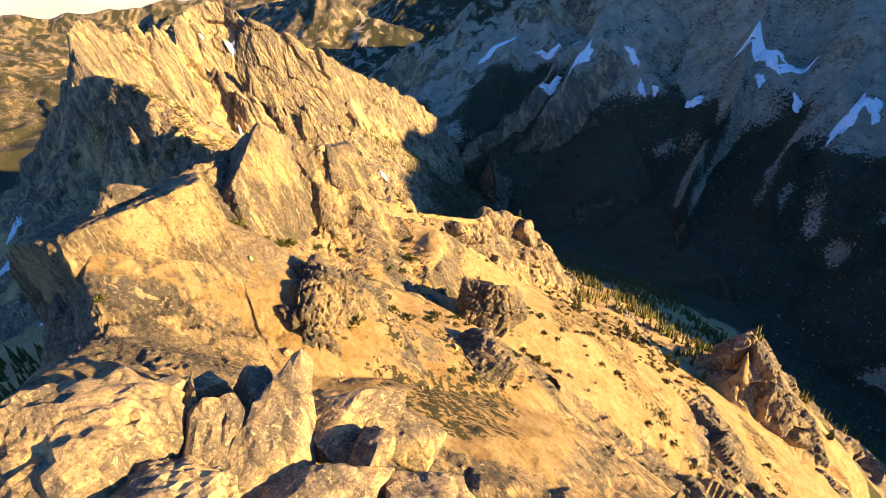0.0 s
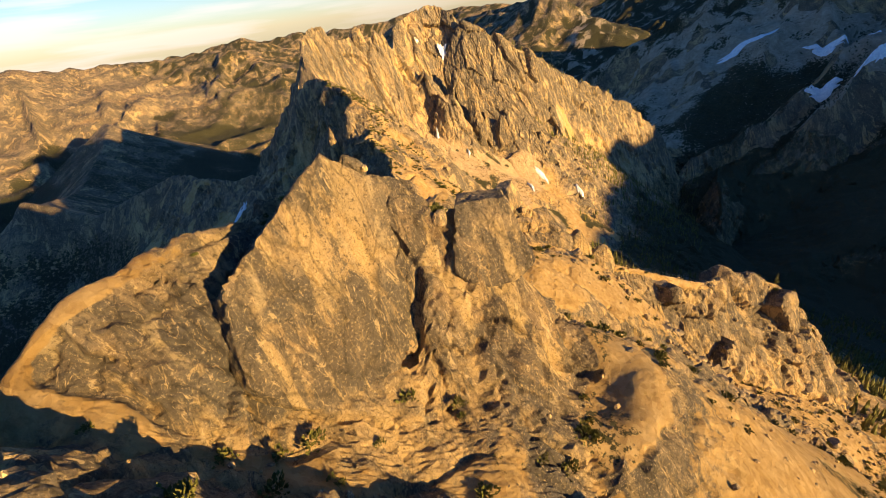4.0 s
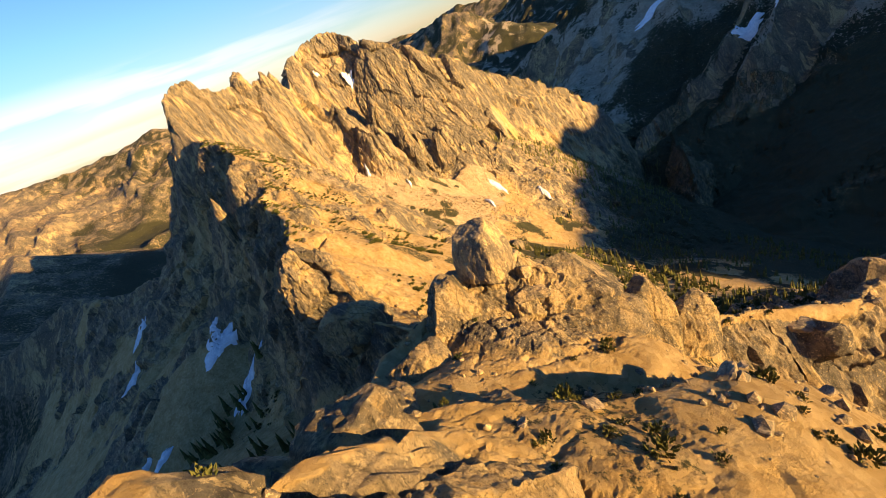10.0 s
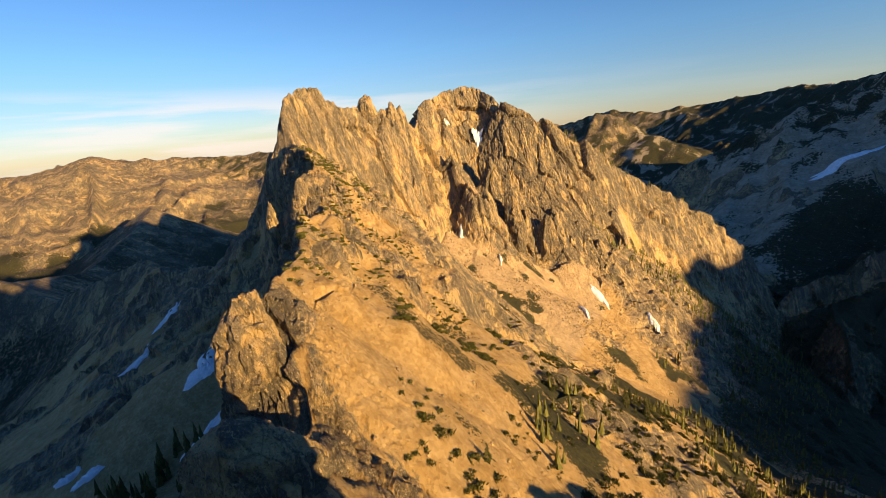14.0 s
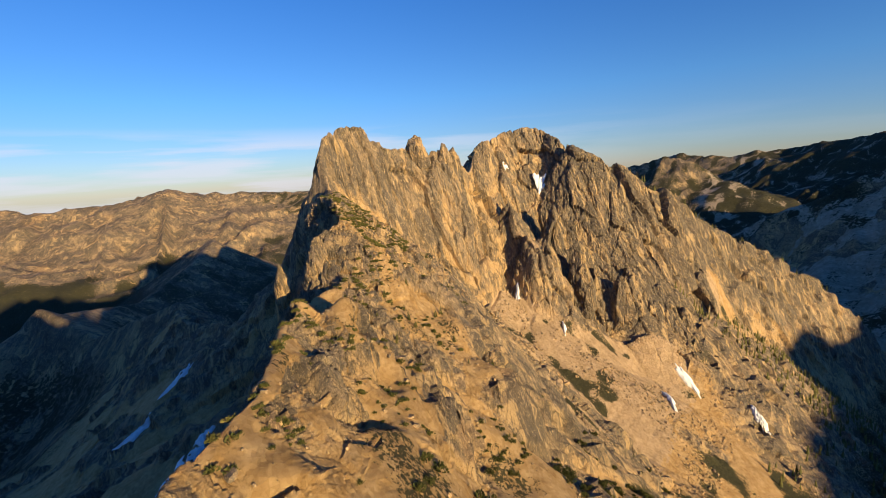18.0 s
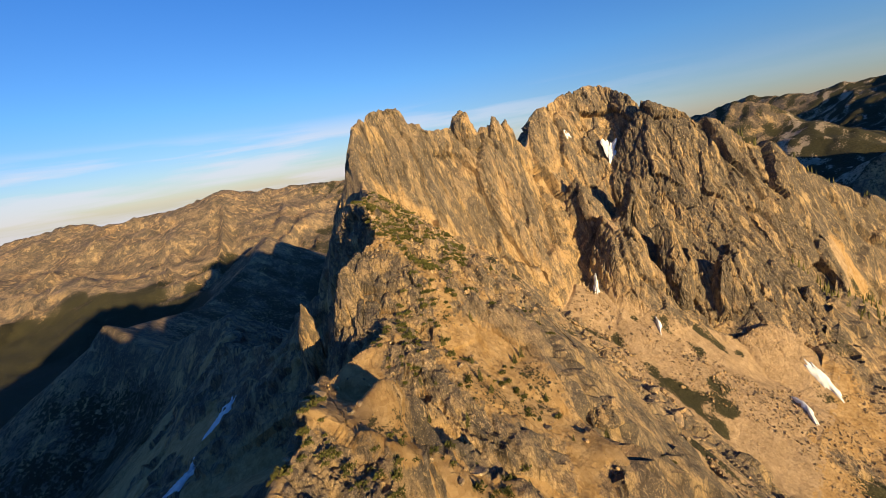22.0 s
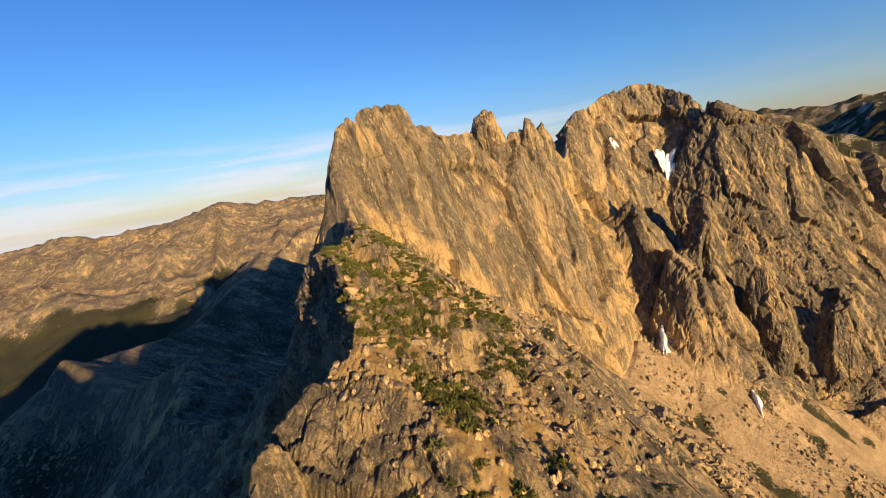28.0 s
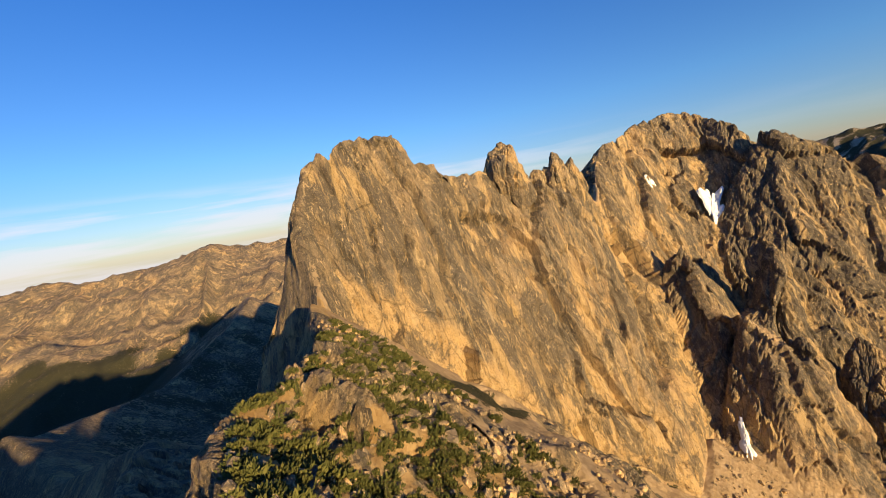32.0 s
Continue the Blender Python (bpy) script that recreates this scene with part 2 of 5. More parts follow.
def ground_material(name, size=1.0, pale=1.0, sand=((0.33, 0.24, 0.145), (0.47, 0.345, 0.215))):
    """Bare rock, talus and sand, and low alpine heath, each where the ground carries it."""
    m, n, l, p = material(name)
    rock, small, grain = rock_colour(n, l, size, pale)
    patch = noise_node(n, l, 0.16 / size, 6, 0.62)
    stone = n.new("ShaderNodeTexVoronoi")
    stone.inputs["Scale"].default_value = 0.9 / size
    co = n.new("ShaderNodeTexCoord")
    l.new(co.outputs["Object"], stone.inputs["Vector"])
    talus = blend(n, l, ramp(n, l, patch, [(0.35, (0, 0, 0)), (0.65, (1, 1, 1))]), *sand)
    pick = n.new("ShaderNodeSeparateColor")
    l.new(stone.outputs["Color"], pick.inputs[0])
    talus = blend(n, l, 0.5, talus, ramp(n, l, pick.outputs[0], [(0, (0.25, 0.25, 0.25)), (1, (0.72, 0.70, 0.68))]), "SOFT_LIGHT")
    hv = noise_node(n, l, 0.8 / size, 5, 0.7)
    heath = blend(n, l, ramp(n, l, hv, [(0.35, (0, 0, 0)), (0.65, (1, 1, 1))]), (0.020, 0.026, 0.014), (0.070, 0.062, 0.030))
    edge = calc(n, l, "MULTIPLY", calc(n, l, "SUBTRACT", small, 0.5), 0.9)
    tm = calc(n, l, "ADD", attribute(n, "talus"), edge)
    c = blend(n, l, ramp(n, l, tm, [(0.42, (0, 0, 0)), (0.58, (1, 1, 1))]), rock, talus)
    vm = calc(n, l, "ADD", attribute(n, "heath"), calc(n, l, "MULTIPLY", calc(n, l, "SUBTRACT", hv, 0.5), 1.6))
    c = blend(n, l, ramp(n, l, vm, [(0.50, (0, 0, 0)), (0.62, (1, 1, 1))]), c, heath)
    l.new(c, p.inputs["Base Color"])
    p.inputs["Roughness"].default_value = 0.9
    p.inputs["Specular IOR Level"].default_value = 0.2
    crack = noise_node(n, l, 0.5 / size, 8, 0.68, (1.2, 0.8, 0.3))
    nb = bump(n, l, crack, 1.0, 1.1 * size)
    nb = bump(n, l, calc(n, l, "SUBTRACT", 1.0, fissures(n, l, 0.55 / size, 0.10)), 0.4, 0.15 * size, nb)
    nb = bump(n, l, noise_node(n, l, 1.4 / size, 8, 0.78), 1.0, 0.9 * size, nb)
    nb = bump(n, l, stone.outputs["Distance"], 0.35, 0.35 * size, nb)
    l.new(bump(n, l, grain, 0.6, 0.16, nb), p.inputs["Normal"])
    return m


MAT_RIDGE = ground_material("ridge_rock_and_sand", sand=((0.35, 0.225, 0.095), (0.48, 0.335, 0.17)))
MAT_PEAK = ground_material("peak_rock_and_scree")
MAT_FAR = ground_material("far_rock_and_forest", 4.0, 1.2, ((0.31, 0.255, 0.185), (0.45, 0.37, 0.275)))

# ---- noise ----
def mix(a, b, f):
    return a + (b - a) * f


def ease(x, lo, hi):
    f = np.clip((x - lo) / (hi - lo), 0, 1)
    return f * f * (3 - 2 * f)


def rnd(i, j, k, seed):
    """A random number from 0 to 1 for each cell of a lattice."""
    h = (i * 374761393 + j * 668265263 + k * 1274126177 + seed * 974711) & 0x7FFFFFFF
    h = ((h ^ (h >> 13)) * 1103515245 + 12345) & 0x7FFFFFFF
    h = ((h ^ (h >> 15)) * 69069 + 1) & 0x7FFFFFFF
    return ((h >> 7) & 0xFFFF).astype(np.float32) / 65535.0


def value2(x, y, size, seed):
    """Smooth noise on a plane, from -1 to 1."""
    x, y = x / size, y / size
    i, j = np.floor(x).astype(np.int64), np.floor(y).astype(np.int64)
    fx, fy = x - i, y - j
    fx, fy = fx * fx * fx * (fx * (fx * 6 - 15) + 10), fy * fy * fy * (fy * (fy * 6 - 15) + 10)
    a = mix(rnd(i, j, 0, seed), rnd(i + 1, j, 0, seed), fx)
    b = mix(rnd(i, j + 1, 0, seed), rnd(i + 1, j + 1, 0, seed), fx)
    return mix(a, b, fy) * 2 - 1


def fbm2(x, y, size, seed, octaves=4, fall=0.5):
    s, a = 0.0, 1.0
    for o in range(octaves):
        s = s + a * value2(x + 17.3 * o, y - 9.1 * o, size / 2.03 ** o, seed + o)
        a *= fall
    return s


def creased2(x, y, size, seed, octaves=4):
    """Noise with sharp crests, from 0 to about 1."""
    s, a, n = 0.0, 1.0, 0.0
    for o in range(octaves):
        s = s + a * (1 - np.abs(value2(x - 31.7 * o, y + 11.9 * o, size / 2.1 ** o, seed + o)))
        n += a
        a *= 0.5
    return s / n


def value3(p, size, seed):
    q = p / size
    i = np.floor(q).astype(np.int64)
    f = (q - i).astype(np.float32)
    f = f * f * (3 - 2 * f)
    X, Y, Z = i[:, 0], i[:, 1], i[:, 2]
    c = [mix(rnd(X, Y + b, Z + d, seed), rnd(X + 1, Y + b, Z + d, seed), f[:, 0]) for d in (0, 1) for b in (0, 1)]
    return mix(mix(c[0], c[1], f[:, 1]), mix(c[2], c[3], f[:, 1]), f[:, 2]) * 2 - 1


def blocks(p, size, seed, stretch=(1, 1, 1), tilt=0.5):
    """Broken rock: each Voronoi cell is a plane facet of its own height and tilt. Returns height and the nearness of the crack between two cells."""
    q = (p / (size * np.array(stretch))).astype(np.float32)
    i = np.floor(q).astype(np.int64)
    f = q - i
    d1 = np.full(len(p), 9.0, np.float32)
    d2 = d1.copy()
    h = np.zeros(len(p), np.float32)
    for a in (-1, 0, 1):
        for b in (-1, 0, 1):
            for c in (-1, 0, 1):
                I, J, K = i[:, 0] + a, i[:, 1] + b, i[:, 2] + c
                r = rnd(I, J, K, seed)
                dx = a + 0.15 + 0.7 * r - f[:, 0]
                r2 = (r * 7919.0) % 1.0
                dy = b + 0.15 + 0.7 * r2 - f[:, 1]
                r3 = (r * 104729.0) % 1.0
                dz = c + 0.15 + 0.7 * r3 - f[:, 2]
                d = dx * dx + dy * dy + dz * dz
                facet = (r2 - 0.5) + tilt * (dx * (r3 - 0.5) + dy * (r - 0.5) + dz * (r2 - 0.5)) * 2
                near = d < d1
                d2 = np.where(near, d1, np.minimum(d2, d))
                h = np.where(near, facet, h)
                d1 = np.where(near, d, d1)
    return h, np.sqrt(d2) - np.sqrt(d1)


# ---- plan of the landscape: crest lines, and how the ground falls from them ----
# a side: slope near the crest, over how many metres, slope beyond
RIDGES = [
    # the arete that the flight follows
    (((60, -160, -95), (15, -40, -32), (-12, 0, -20), (-25, 14, -18), (-37, 36, -28), (-45, 54, -20), (-61, 78, -34), (-58, 91, -33), (-56, 102, -35), (-55, 107, -34)), (1.75, 44, 0.42), (0.92, 61, 1.11)),
    (((-58, 106, -34), (-50, 110, -31), (-45, 111, -29), (-41, 114, -32), (-36, 118, -39), (-31, 123, -41)), (2.8, 31, 0.54), (1.9, 16, 1.01)),
    (((-36, 117, -42), (-22, 124, -51), (-18, 128, -57)), (1.5, 14, 0.97), (1.47, 20, 0.76)),
    (((-32, 122, -43), (-50, 138, -58), (-59, 158, -58), (-54, 166, -54), (-52, 181, -72), (-64, 203, -92), (-63, 216, -92)), (2.77, 43, 0.42), (0.9, 29, 1.13)),
    (((-62, 180, -72), (-69, 190, -84), (-76, 201, -91), (-77, 212, -91), (-66, 221, -88)), (2.4, 40, 0.42), (0.35, 30, 0.9)),
    (((-65, 218, -89), (-64, 228, -85), (-50, 229, -90)), (2.6, 30, 0.53), (1.83, 14, 1.06)),
    (((-65, 225, -85), (-72, 234, -106), (-90, 243, -114), (-111, 251, -112), (-122, 267, -119), (-136, 276, -106), (-145, 277, -99), (-155, 286, -99), (-164, 309, -98), (-186, 326, -96), (-194, 338, -93), (-225, 358, -102)), (2.4, 45, 0.33), (0.95, 71, 0.74)),
    (((-222, 358, -103), (-225, 380, -97), (-239, 385, -95), (-251, 386, -85), (-253, 403, -79), (-275, 415, -69), (-298, 422, -69), (-306, 445, -69), (-334, 458, -65)), (2.66, 45, 0.41), (0.84, 49, 1.1)),
    # the tower and its wall
    (((-336, 462, -67), (-356, 473, -42), (-359, 481, -29), (-361, 492, -22), (-361, 503, -18), (-358, 515, -19), (-357, 521, -30), (-357, 541, -36), (-353, 560, -38), (-347, 578, -40), (-340, 592, -41), (-340, 612, -50), (-341, 628, -60)), (2.4, 86, 0.41), (2.78, 48, 0.68)),
    # the summit and its long shoulder
    (((-341, 628, -61), (-350, 648, -49), (-353, 670, -30), (-346, 700, -21), (-330, 729, -15), (-318, 738, -20), (-301, 733, -27), (-292, 726, -43), (-280, 725, -44), (-254, 740, -52), (-238, 755, -68), (-203, 801, -100), (-165, 876, -144), (-107, 960, -195), (-67, 998, -231), (-22, 1040, -285), (-12, 1050, -325), (70, 1120, -430)), (1.23, 140, 0.85), (2.2, 100, 0.62)),
    # ribs between the gullies of the summit's front
    (((-310, 650, -86), (-292, 634, -112), (-270, 627, -130), (-246, 638, -182)), (1.71, 41, 0.83), (2.43, 25, 0.61)),
    (((-274, 675, -96), (-234, 691, -153), (-205, 680, -196)), (1.87, 30, 0.83), (2.65, 25, 0.62)),
    (((-225, 736, -112), (-190, 736, -167), (-152, 735, -222)), (2.07, 32, 0.71), (2.23, 30, 0.64)),
    # talus fan under the gully
    (((-291, 600, -164), (-262, 604, -183), (-224, 598, -210), (-172, 640, -250)), (0.62, 40, 0.6), (0.62, 40, 0.6)),
    # the side crest out to the rocky knoll
    (((-57, 231, -101), (-43, 236, -110), (-19, 248, -121), (14, 266, -133), (25, 289, -142), (49, 303, -156), (69, 318, -182), (110, 330, -245)), (1.35, 30, 0.7), (1.65, 27, 1.77)),
    # low outcrops on the sunny slope
    (((143, 164, -178), (152, 175, -165), (168, 190, -182)), (1.55, 33, 0.69), (1.42, 31, 0.94)),
    # spurs in the shaded western cirque
    (((-366, 469, -64), (-374, 445, -124), (-406, 427, -159), (-476, 410, -166), (-650, 474, -186), (-802, 426, -241), (-938, 398, -213), (-1150, 380, -330)), (1.1, 63, 0.74), (0.75, 60, 0.66)),
    (((-262, 376, -122), (-265, 364, -146), (-300, 346, -165), (-360, 300, -222), (-460, 260, -262)), (1.45, 28, 0.54), (0.68, 25, 0.52)),
    (((-938, 398, -225), (-1251, 619, -302), (-1503, 837, -276), (-1679, 985, -236), (-1727, 1003, -232), (-1900, 1150, -330)), (0.61, 89, 0.64), (0.69, 90, 0.5)),
]
FAR_RIDGES = [
    # the shaded range across the eastern valley
    (((-230, 1560, -310), (-180, 1600, -235), (-85, 1620, -165), (90, 1650, -80), (160, 1660, -40), (300, 1690, 10), (430, 1650, 20), (640, 1500, 20), (900, 1330, 50), (1200, 1050, 10), (1450, 640, -5), (1650, 200, 18), (1720, -60, 0), (1700, -250, -20)), (0.7, 300, 0.6), (0.74, 900, 0.5)),
    (((300, 1690, 20), (240, 1450, -170), (200, 1250, -330)), (0.7, 300, 0.6), (0.7, 300, 0.6)),
    (((640, 1500, 20), (520, 1250, -190), (430, 1080, -380)), (0.7, 300, 0.6), (0.7, 300, 0.6)),
    (((900, 1330, 40), (740, 1050, -170), (600, 880, -400)), (0.7, 300, 0.6), (0.7, 300, 0.6)),
    (((1200, 1050, 0), (950, 800, -160), (760, 620, -400)), (0.7, 300, 0.6), (0.7, 300, 0.6)),
    # ranges to the north
    (((-1500, 3600, -120), (-1000, 3500, -60), (-720, 3420, -20), (-450, 3300, -50), (-120, 3350, -10), (250, 3200, 10), (700, 3000, 60), (1300, 2600, 120)), (0.5, 400, 0.4), (0.5, 500, 0.35)),
    (((-900, 2500, -190), (-690, 2450, -70), (-600, 2430, -42), (-500, 2400, -60), (-380, 2350, -130), (-200, 2250, -260)), (0.55, 300, 0.45), (0.6, 400, 0.45)),
    # ranges to the west
    (((-4200, -600, -130), (-3700, -100, -110), (-3300, 500, -95), (-3050, 900, -85), (-2980, 1180, -62), (-2950, 1290, -26), (-2900, 1400, -60), (-2800, 1650, -80), (-2600, 1900, -105), (-2480, 2080, -90), (-2350, 2250, -38), (-2250, 2400, -100), (-2000, 2650, -180)), (0.45, 400, 0.4), (0.36, 500, 0.33)),
    (((-2600, 1900, -190), (-2250, 1800, -210), (-1950, 1750, -250), (-1700, 1700, -330)), (0.5, 300, 0.4), (0.5, 300, 0.4)),
    (((-4300, 1600, -220), (-3900, 2600, -130), (-3300, 3300, -95), (-2700, 3800, -100), (-2000, 4150, -65), (-1200, 4400, -85), (-300, 4500, -50), (700, 4300, -10)), (0.4, 500, 0.3), (0.4, 500, 0.3)),
    # ranges behind the flight
    (((1700, -250, -20), (1500, -1200, -60), (700, -2200, -60), (-600, -2700, -100), (-2200, -2300, -140), (-3900, -1300, -150)), (0.4, 500, 0.4), (0.4, 500, 0.4)),
]


# knobs and hollows along the crest: x, y, radius, height
KNOBS = ((-54, 73, 7, -9), (-46, 81, 7, -5), (-40, 91, 9, -8), (-32, 104, 10, -8), (-16, 123, 9, -14), (-30, 46, 8, -3), (-39, 109, 5, -6), (-13, 77, 10, -5), (-45, 162, 8, -12), (-22, 148, 15, -10), (-42, 196, 10, -5),
         (30, 235, 34, -17), (85, 232, 24, -10))
KNOBS_NORTH = ((-146, 304, 7, 6), (-133, 317, 9, 6), (-166, 333, 6, -8), (-178, 350, 6, -8), (-180, 343, 5, 5), (-200, 359, 7, 14), (-153, 369, 14, -11), (-171, 406, 10, 9), (-211, 411, 9, -6), (-265, 457, 10, 5.5))


def fall(d, side):
    steep, width, gentle = side
    soft = np.sqrt(d * d + 2.0) - 1.4142
    return steep * np.minimum(soft, width) + gentle * np.maximum(soft - width, 0)


def crest_height(x, y, ridges, floor, spurs=0.0):
    """The height of the ground: the highest of all that falls from the crest lines."""
    z = floor
    for line, left, right in ridges:
        run = 0.0
        for (x0, y0, z0), (x1, y1, z1) in zip(line, line[1:]):
            dx, dy = x1 - x0, y1 - y0
            n = dx * dx + dy * dy
            t = np.clip(((x - x0) * dx + (y - y0) * dy) / n, 0, 1)
            px, py = x - x0 - t * dx, y - y0 - t * dy
            d = np.sqrt(px * px + py * py)
            cross = (dx * (y - y0) - dy * (x - x0)) / math.sqrt(n)
            side = ease(cross / (d + 1.0), -0.9, 0.9)
            drop = mix(fall(d, right), fall(d, left), side)
            if spurs:
                # spurs and gullies that run down from the crest
                s = run + t * math.sqrt(n) + 0.12 * d
                rib = 1 - np.abs(value2(s, d * 0.10 + 50 * side, 150, 83)) * 1.3 + 0.5 * (1 - np.abs(value2(s, d * 0.12 - 70 * side, 62, 85)))
                drop = drop * (1 - spurs * (rib - 0.75) * np.minimum(d / 150, 1))
                run += math.sqrt(n)
            z = np.maximum(z, z0 + t * (z1 - z0) - drop)
    return z


def base_height(x, y, far=True):
    """The whole ground before fine relief. The crest lines are bent a little by noise, which also makes ribs and gullies in steep faces."""
    x, y = x.astype(np.float64), y.astype(np.float64)
    wx = 5.0 * fbm2(x, y, 55, 11, 3) + 1.3 * fbm2(x, y, 11, 21, 3)
    wy = 5.0 * fbm2(x, y, 55, 31, 3) + 1.3 * fbm2(x, y, 11, 41, 3)
    # the flown crest itself stays where it is
    floor = -470 + 25 * fbm2(x, y, 400, 51, 3) + 0.10 * np.maximum(np.abs(x) - 1500, 0) * 0.3
    z = crest_height(x + 0.55 * wx, y + 0.55 * wy, RIDGES, floor)
    for kx, ky, kr, kh in KNOBS + KNOBS_NORTH:
        z = z + kh * np.exp(-((x - kx) ** 2 + (y - ky) ** 2) / kr ** 2)
    if far:
        bx = 60 * fbm2(x, y, 420, 61, 4) + 9 * fbm2(x, y, 60, 66, 3)
        by = 60 * fbm2(x, y, 420, 71, 4) + 9 * fbm2(x, y, 60, 76, 3)
        zf = crest_height(x + 0.6 * bx, y + 0.6 * by, FAR_RIDGES, floor, 0.42)
        gullies = creased2(x + bx, y + by, 210, 81, 5)
        zf = zf + (gullies - 0.74) * np.clip((zf - floor) * 0.4, 0, 60) * (0.75 + 0.25 * ease(x, -600, 200)) + 70 * (creased2(x, y, 380, 92, 3) - 0.72) * ease(-x, 1300, 2000) + (9 + 17 * ease(x, -400, 300)) * (creased2(x, y, 95, 88, 4) - 0.7)
        z = np.maximum(z, zf)
    return z

# ---- ground ----
# sandy and stony hollows: x, y, radius
# bare rock on the crests
BARE = ((-45, 112, 26), (-42, 62, 20), (-12, 12, 22), (-30, 34, 14), (-58, 224, 18), (-146, 276, 16), (26, 286, 26), (-240, 384, 22), (-185, 338, 12), (-360, 495, 24), (-357, 535, 22), (-345, 590, 30), (-335, 722, 26), (-302, 733, 18))
SAND = ((-277, 592, 20), (-250, 588, 27), (-222, 592, 34), (-190, 612, 40), (-165, 645, 46), (-118, 302, 30), (-136, 332, 28), (-100, 340, 45), (-205, 400, 20), (4, 44, 13), (10, 58, 14), (0, 76, 14), (40, 128, 42), (64, 155, 45), (-20, 205, 24), (-150, 800, 18))

def mean_over(z, n):
    """The mean height of the ground within n grid steps."""
    for axis in (0, 1):
        pad = [(0, 0), (0, 0)]
        pad[axis] = (n + 1, n)
        c = np.cumsum(np.pad(z, pad, mode="edge"), axis=axis)
        z = (np.take(c, range(2 * n + 1, c.shape[axis]), axis) - np.take(c, range(0, c.shape[axis] - 2 * n - 1), axis)) / (2 * n + 1)
    return z


# axes of the leaning beds: across, into the face, down the dip
ca, sa, cd, sd = math.cos(radians(STRIKE)), math.sin(radians(STRIKE)), math.cos(radians(DIP)), math.sin(radians(DIP))
BEDS = np.array(((cd * ca, cd * sa, sd), (-sa, ca, 0), (sd * ca, sd * sa, -cd))).T
ROCK_LAYERS = ((19.0, 5.0, 1.0, 5, (1, 0.7, 1.6)), (7.5, 1.5, 0.6, 7, (0.8, 1.1, 1.9)), (2.9, 0.62, 0.3, 9, (1, 0.8, 1.6)), (1.2, 0.3, 0.16, 13, (1, 1, 1.2)))
WALL_LAYERS = ((46.0, 7.0, 1.6, 3, (0.6, 0.8, 1.9)), (15.0, 1.9, 0.9, 5, (0.7, 0.8, 2.2)), (6.0, 0.9, 0.5, 7, (0.7, 1.0, 2.0)), (2.6, 0.45, 0.3, 9, (0.9, 0.9, 1.5)))


def relief(x, y, fine, far, bold=1.0, layers=ROCK_LAYERS):
    """Points of the ground with broken rock worked into it, and where talus and heath lie. x, y: grids; fine: the smallest facet, in metres."""
    z = base_height(x, y, far)
    # slope from neighbours, by the true grid
    soft = mean_over(z, 3)
    du = np.stack([np.gradient(a, axis=1) for a in (x, y, soft)], -1)
    dv = np.stack([np.gradient(a, axis=0) for a in (x, y, soft)], -1)
    nrm = np.cross(du, dv)
    nrm /= np.maximum(np.linalg.norm(nrm, axis=-1, keepdims=True), 1e-9)
    nrm *= np.where(nrm[..., 2:] < 0, -1, 1)
    steep = np.sqrt(np.maximum(1 - nrm[..., 2] ** 2, 0)) / np.maximum(nrm[..., 2], 0.05)
    patch = fbm2(x, y, 34, 91, 4)
    rocky = ease(steep + 0.45 * patch, 0.72, 1.06)
    # bare grey rock in the western cirque, pale scree on the eastern range
    west = ease(along(np.clip(y, -60, 470)) - x, 45, 90)
    rocky = np.maximum(rocky, west * 0.95 * (1.0 if fine > 10 else ease(fbm2(x, y, 60, 99, 4) + ease(y, 380, 440), 0.1, 0.5)))
    rocky = rocky * (1 - 0.5 * ease(x, 250, 500))
    # the summit's long rocky shoulder, and the broken ledges under the tower
    rocky = np.maximum(rocky, 0.9 * ease(y, 632, 660) * ease(1130 - y, 0, 60) * ease(120 - x, 0, 60) * ease(x, -480, -400))
    rocky = np.maximum(rocky, 0.85 * ease(y, 372, 392) * ease(470 - y, 0, 8) * ease(x - along(np.clip(y, -60, 470)), -60, -40) * ease(70 - x + along(np.clip(y, -60, 470)), 0, 20) * ease(fbm2(x, y, 16, 101, 3), -0.35, 0.1))
    for sx, sy, sr in SAND:
        rocky = rocky * (1 - 0.9 * np.exp(-(((x - sx) ** 2 + (y - sy) ** 2) / sr ** 2) ** 2))
    rocky = np.maximum(rocky, 0.4 * np.exp(-(((x + 46) ** 2 + (y - 162) ** 2) / 30 ** 2) ** 2))
    for sx, sy, sr in BARE:
        rocky = np.maximum(rocky, 0.85 * np.exp(-(((x - sx) ** 2 + (y - sy) ** 2) / sr ** 2) ** 2))
    p = np.stack([x, y, z], -1).reshape(-1, 3)
    n3 = nrm.reshape(-1, 3)
    r = rocky.reshape(-1)
    q = (p + np.stack([value3(p, 7.0, s) for s in (1, 2, 3)], -1) * 0.9) @ BEDS
    # the first slabs are smooth and broad, the crest beyond the saddle is more broken
    small = 1.0 if fine > 2 else mix(0.8, 1.35, ease(y, 240, 300)).reshape(-1)
    bold = bold if fine > 2 else mix(bold, 0.95, ease(y, 240, 300)).reshape(-1)
    h = np.zeros(len(p), np.float32)
    cracks = np.zeros(len(p), np.float32)
    for size, high, deep, seed, stretch in layers:
        if size < fine:
            break
        f, gap = blocks(q, size, seed, stretch, 0.9)
        cut = 1 - ease(gap, 0.02, 0.12)
        h += (bold if size > 10 else small) * high * f - deep * cut
        cracks = np.maximum(cracks, cut * min(1, size / 8))
    h *= 1 - 0.45 * ease(78 - y, 0, 20).reshape(-1) * (fine < 2)
    lumps = 0.9 * value3(p, 9.0, 23) + 0.35 * value3(p, 3.1, 24) + (0.16 * value3(p, 1.1, 25) if fine < 3 else 0)
    move = r * h + (1 - r) * lumps * 0.6
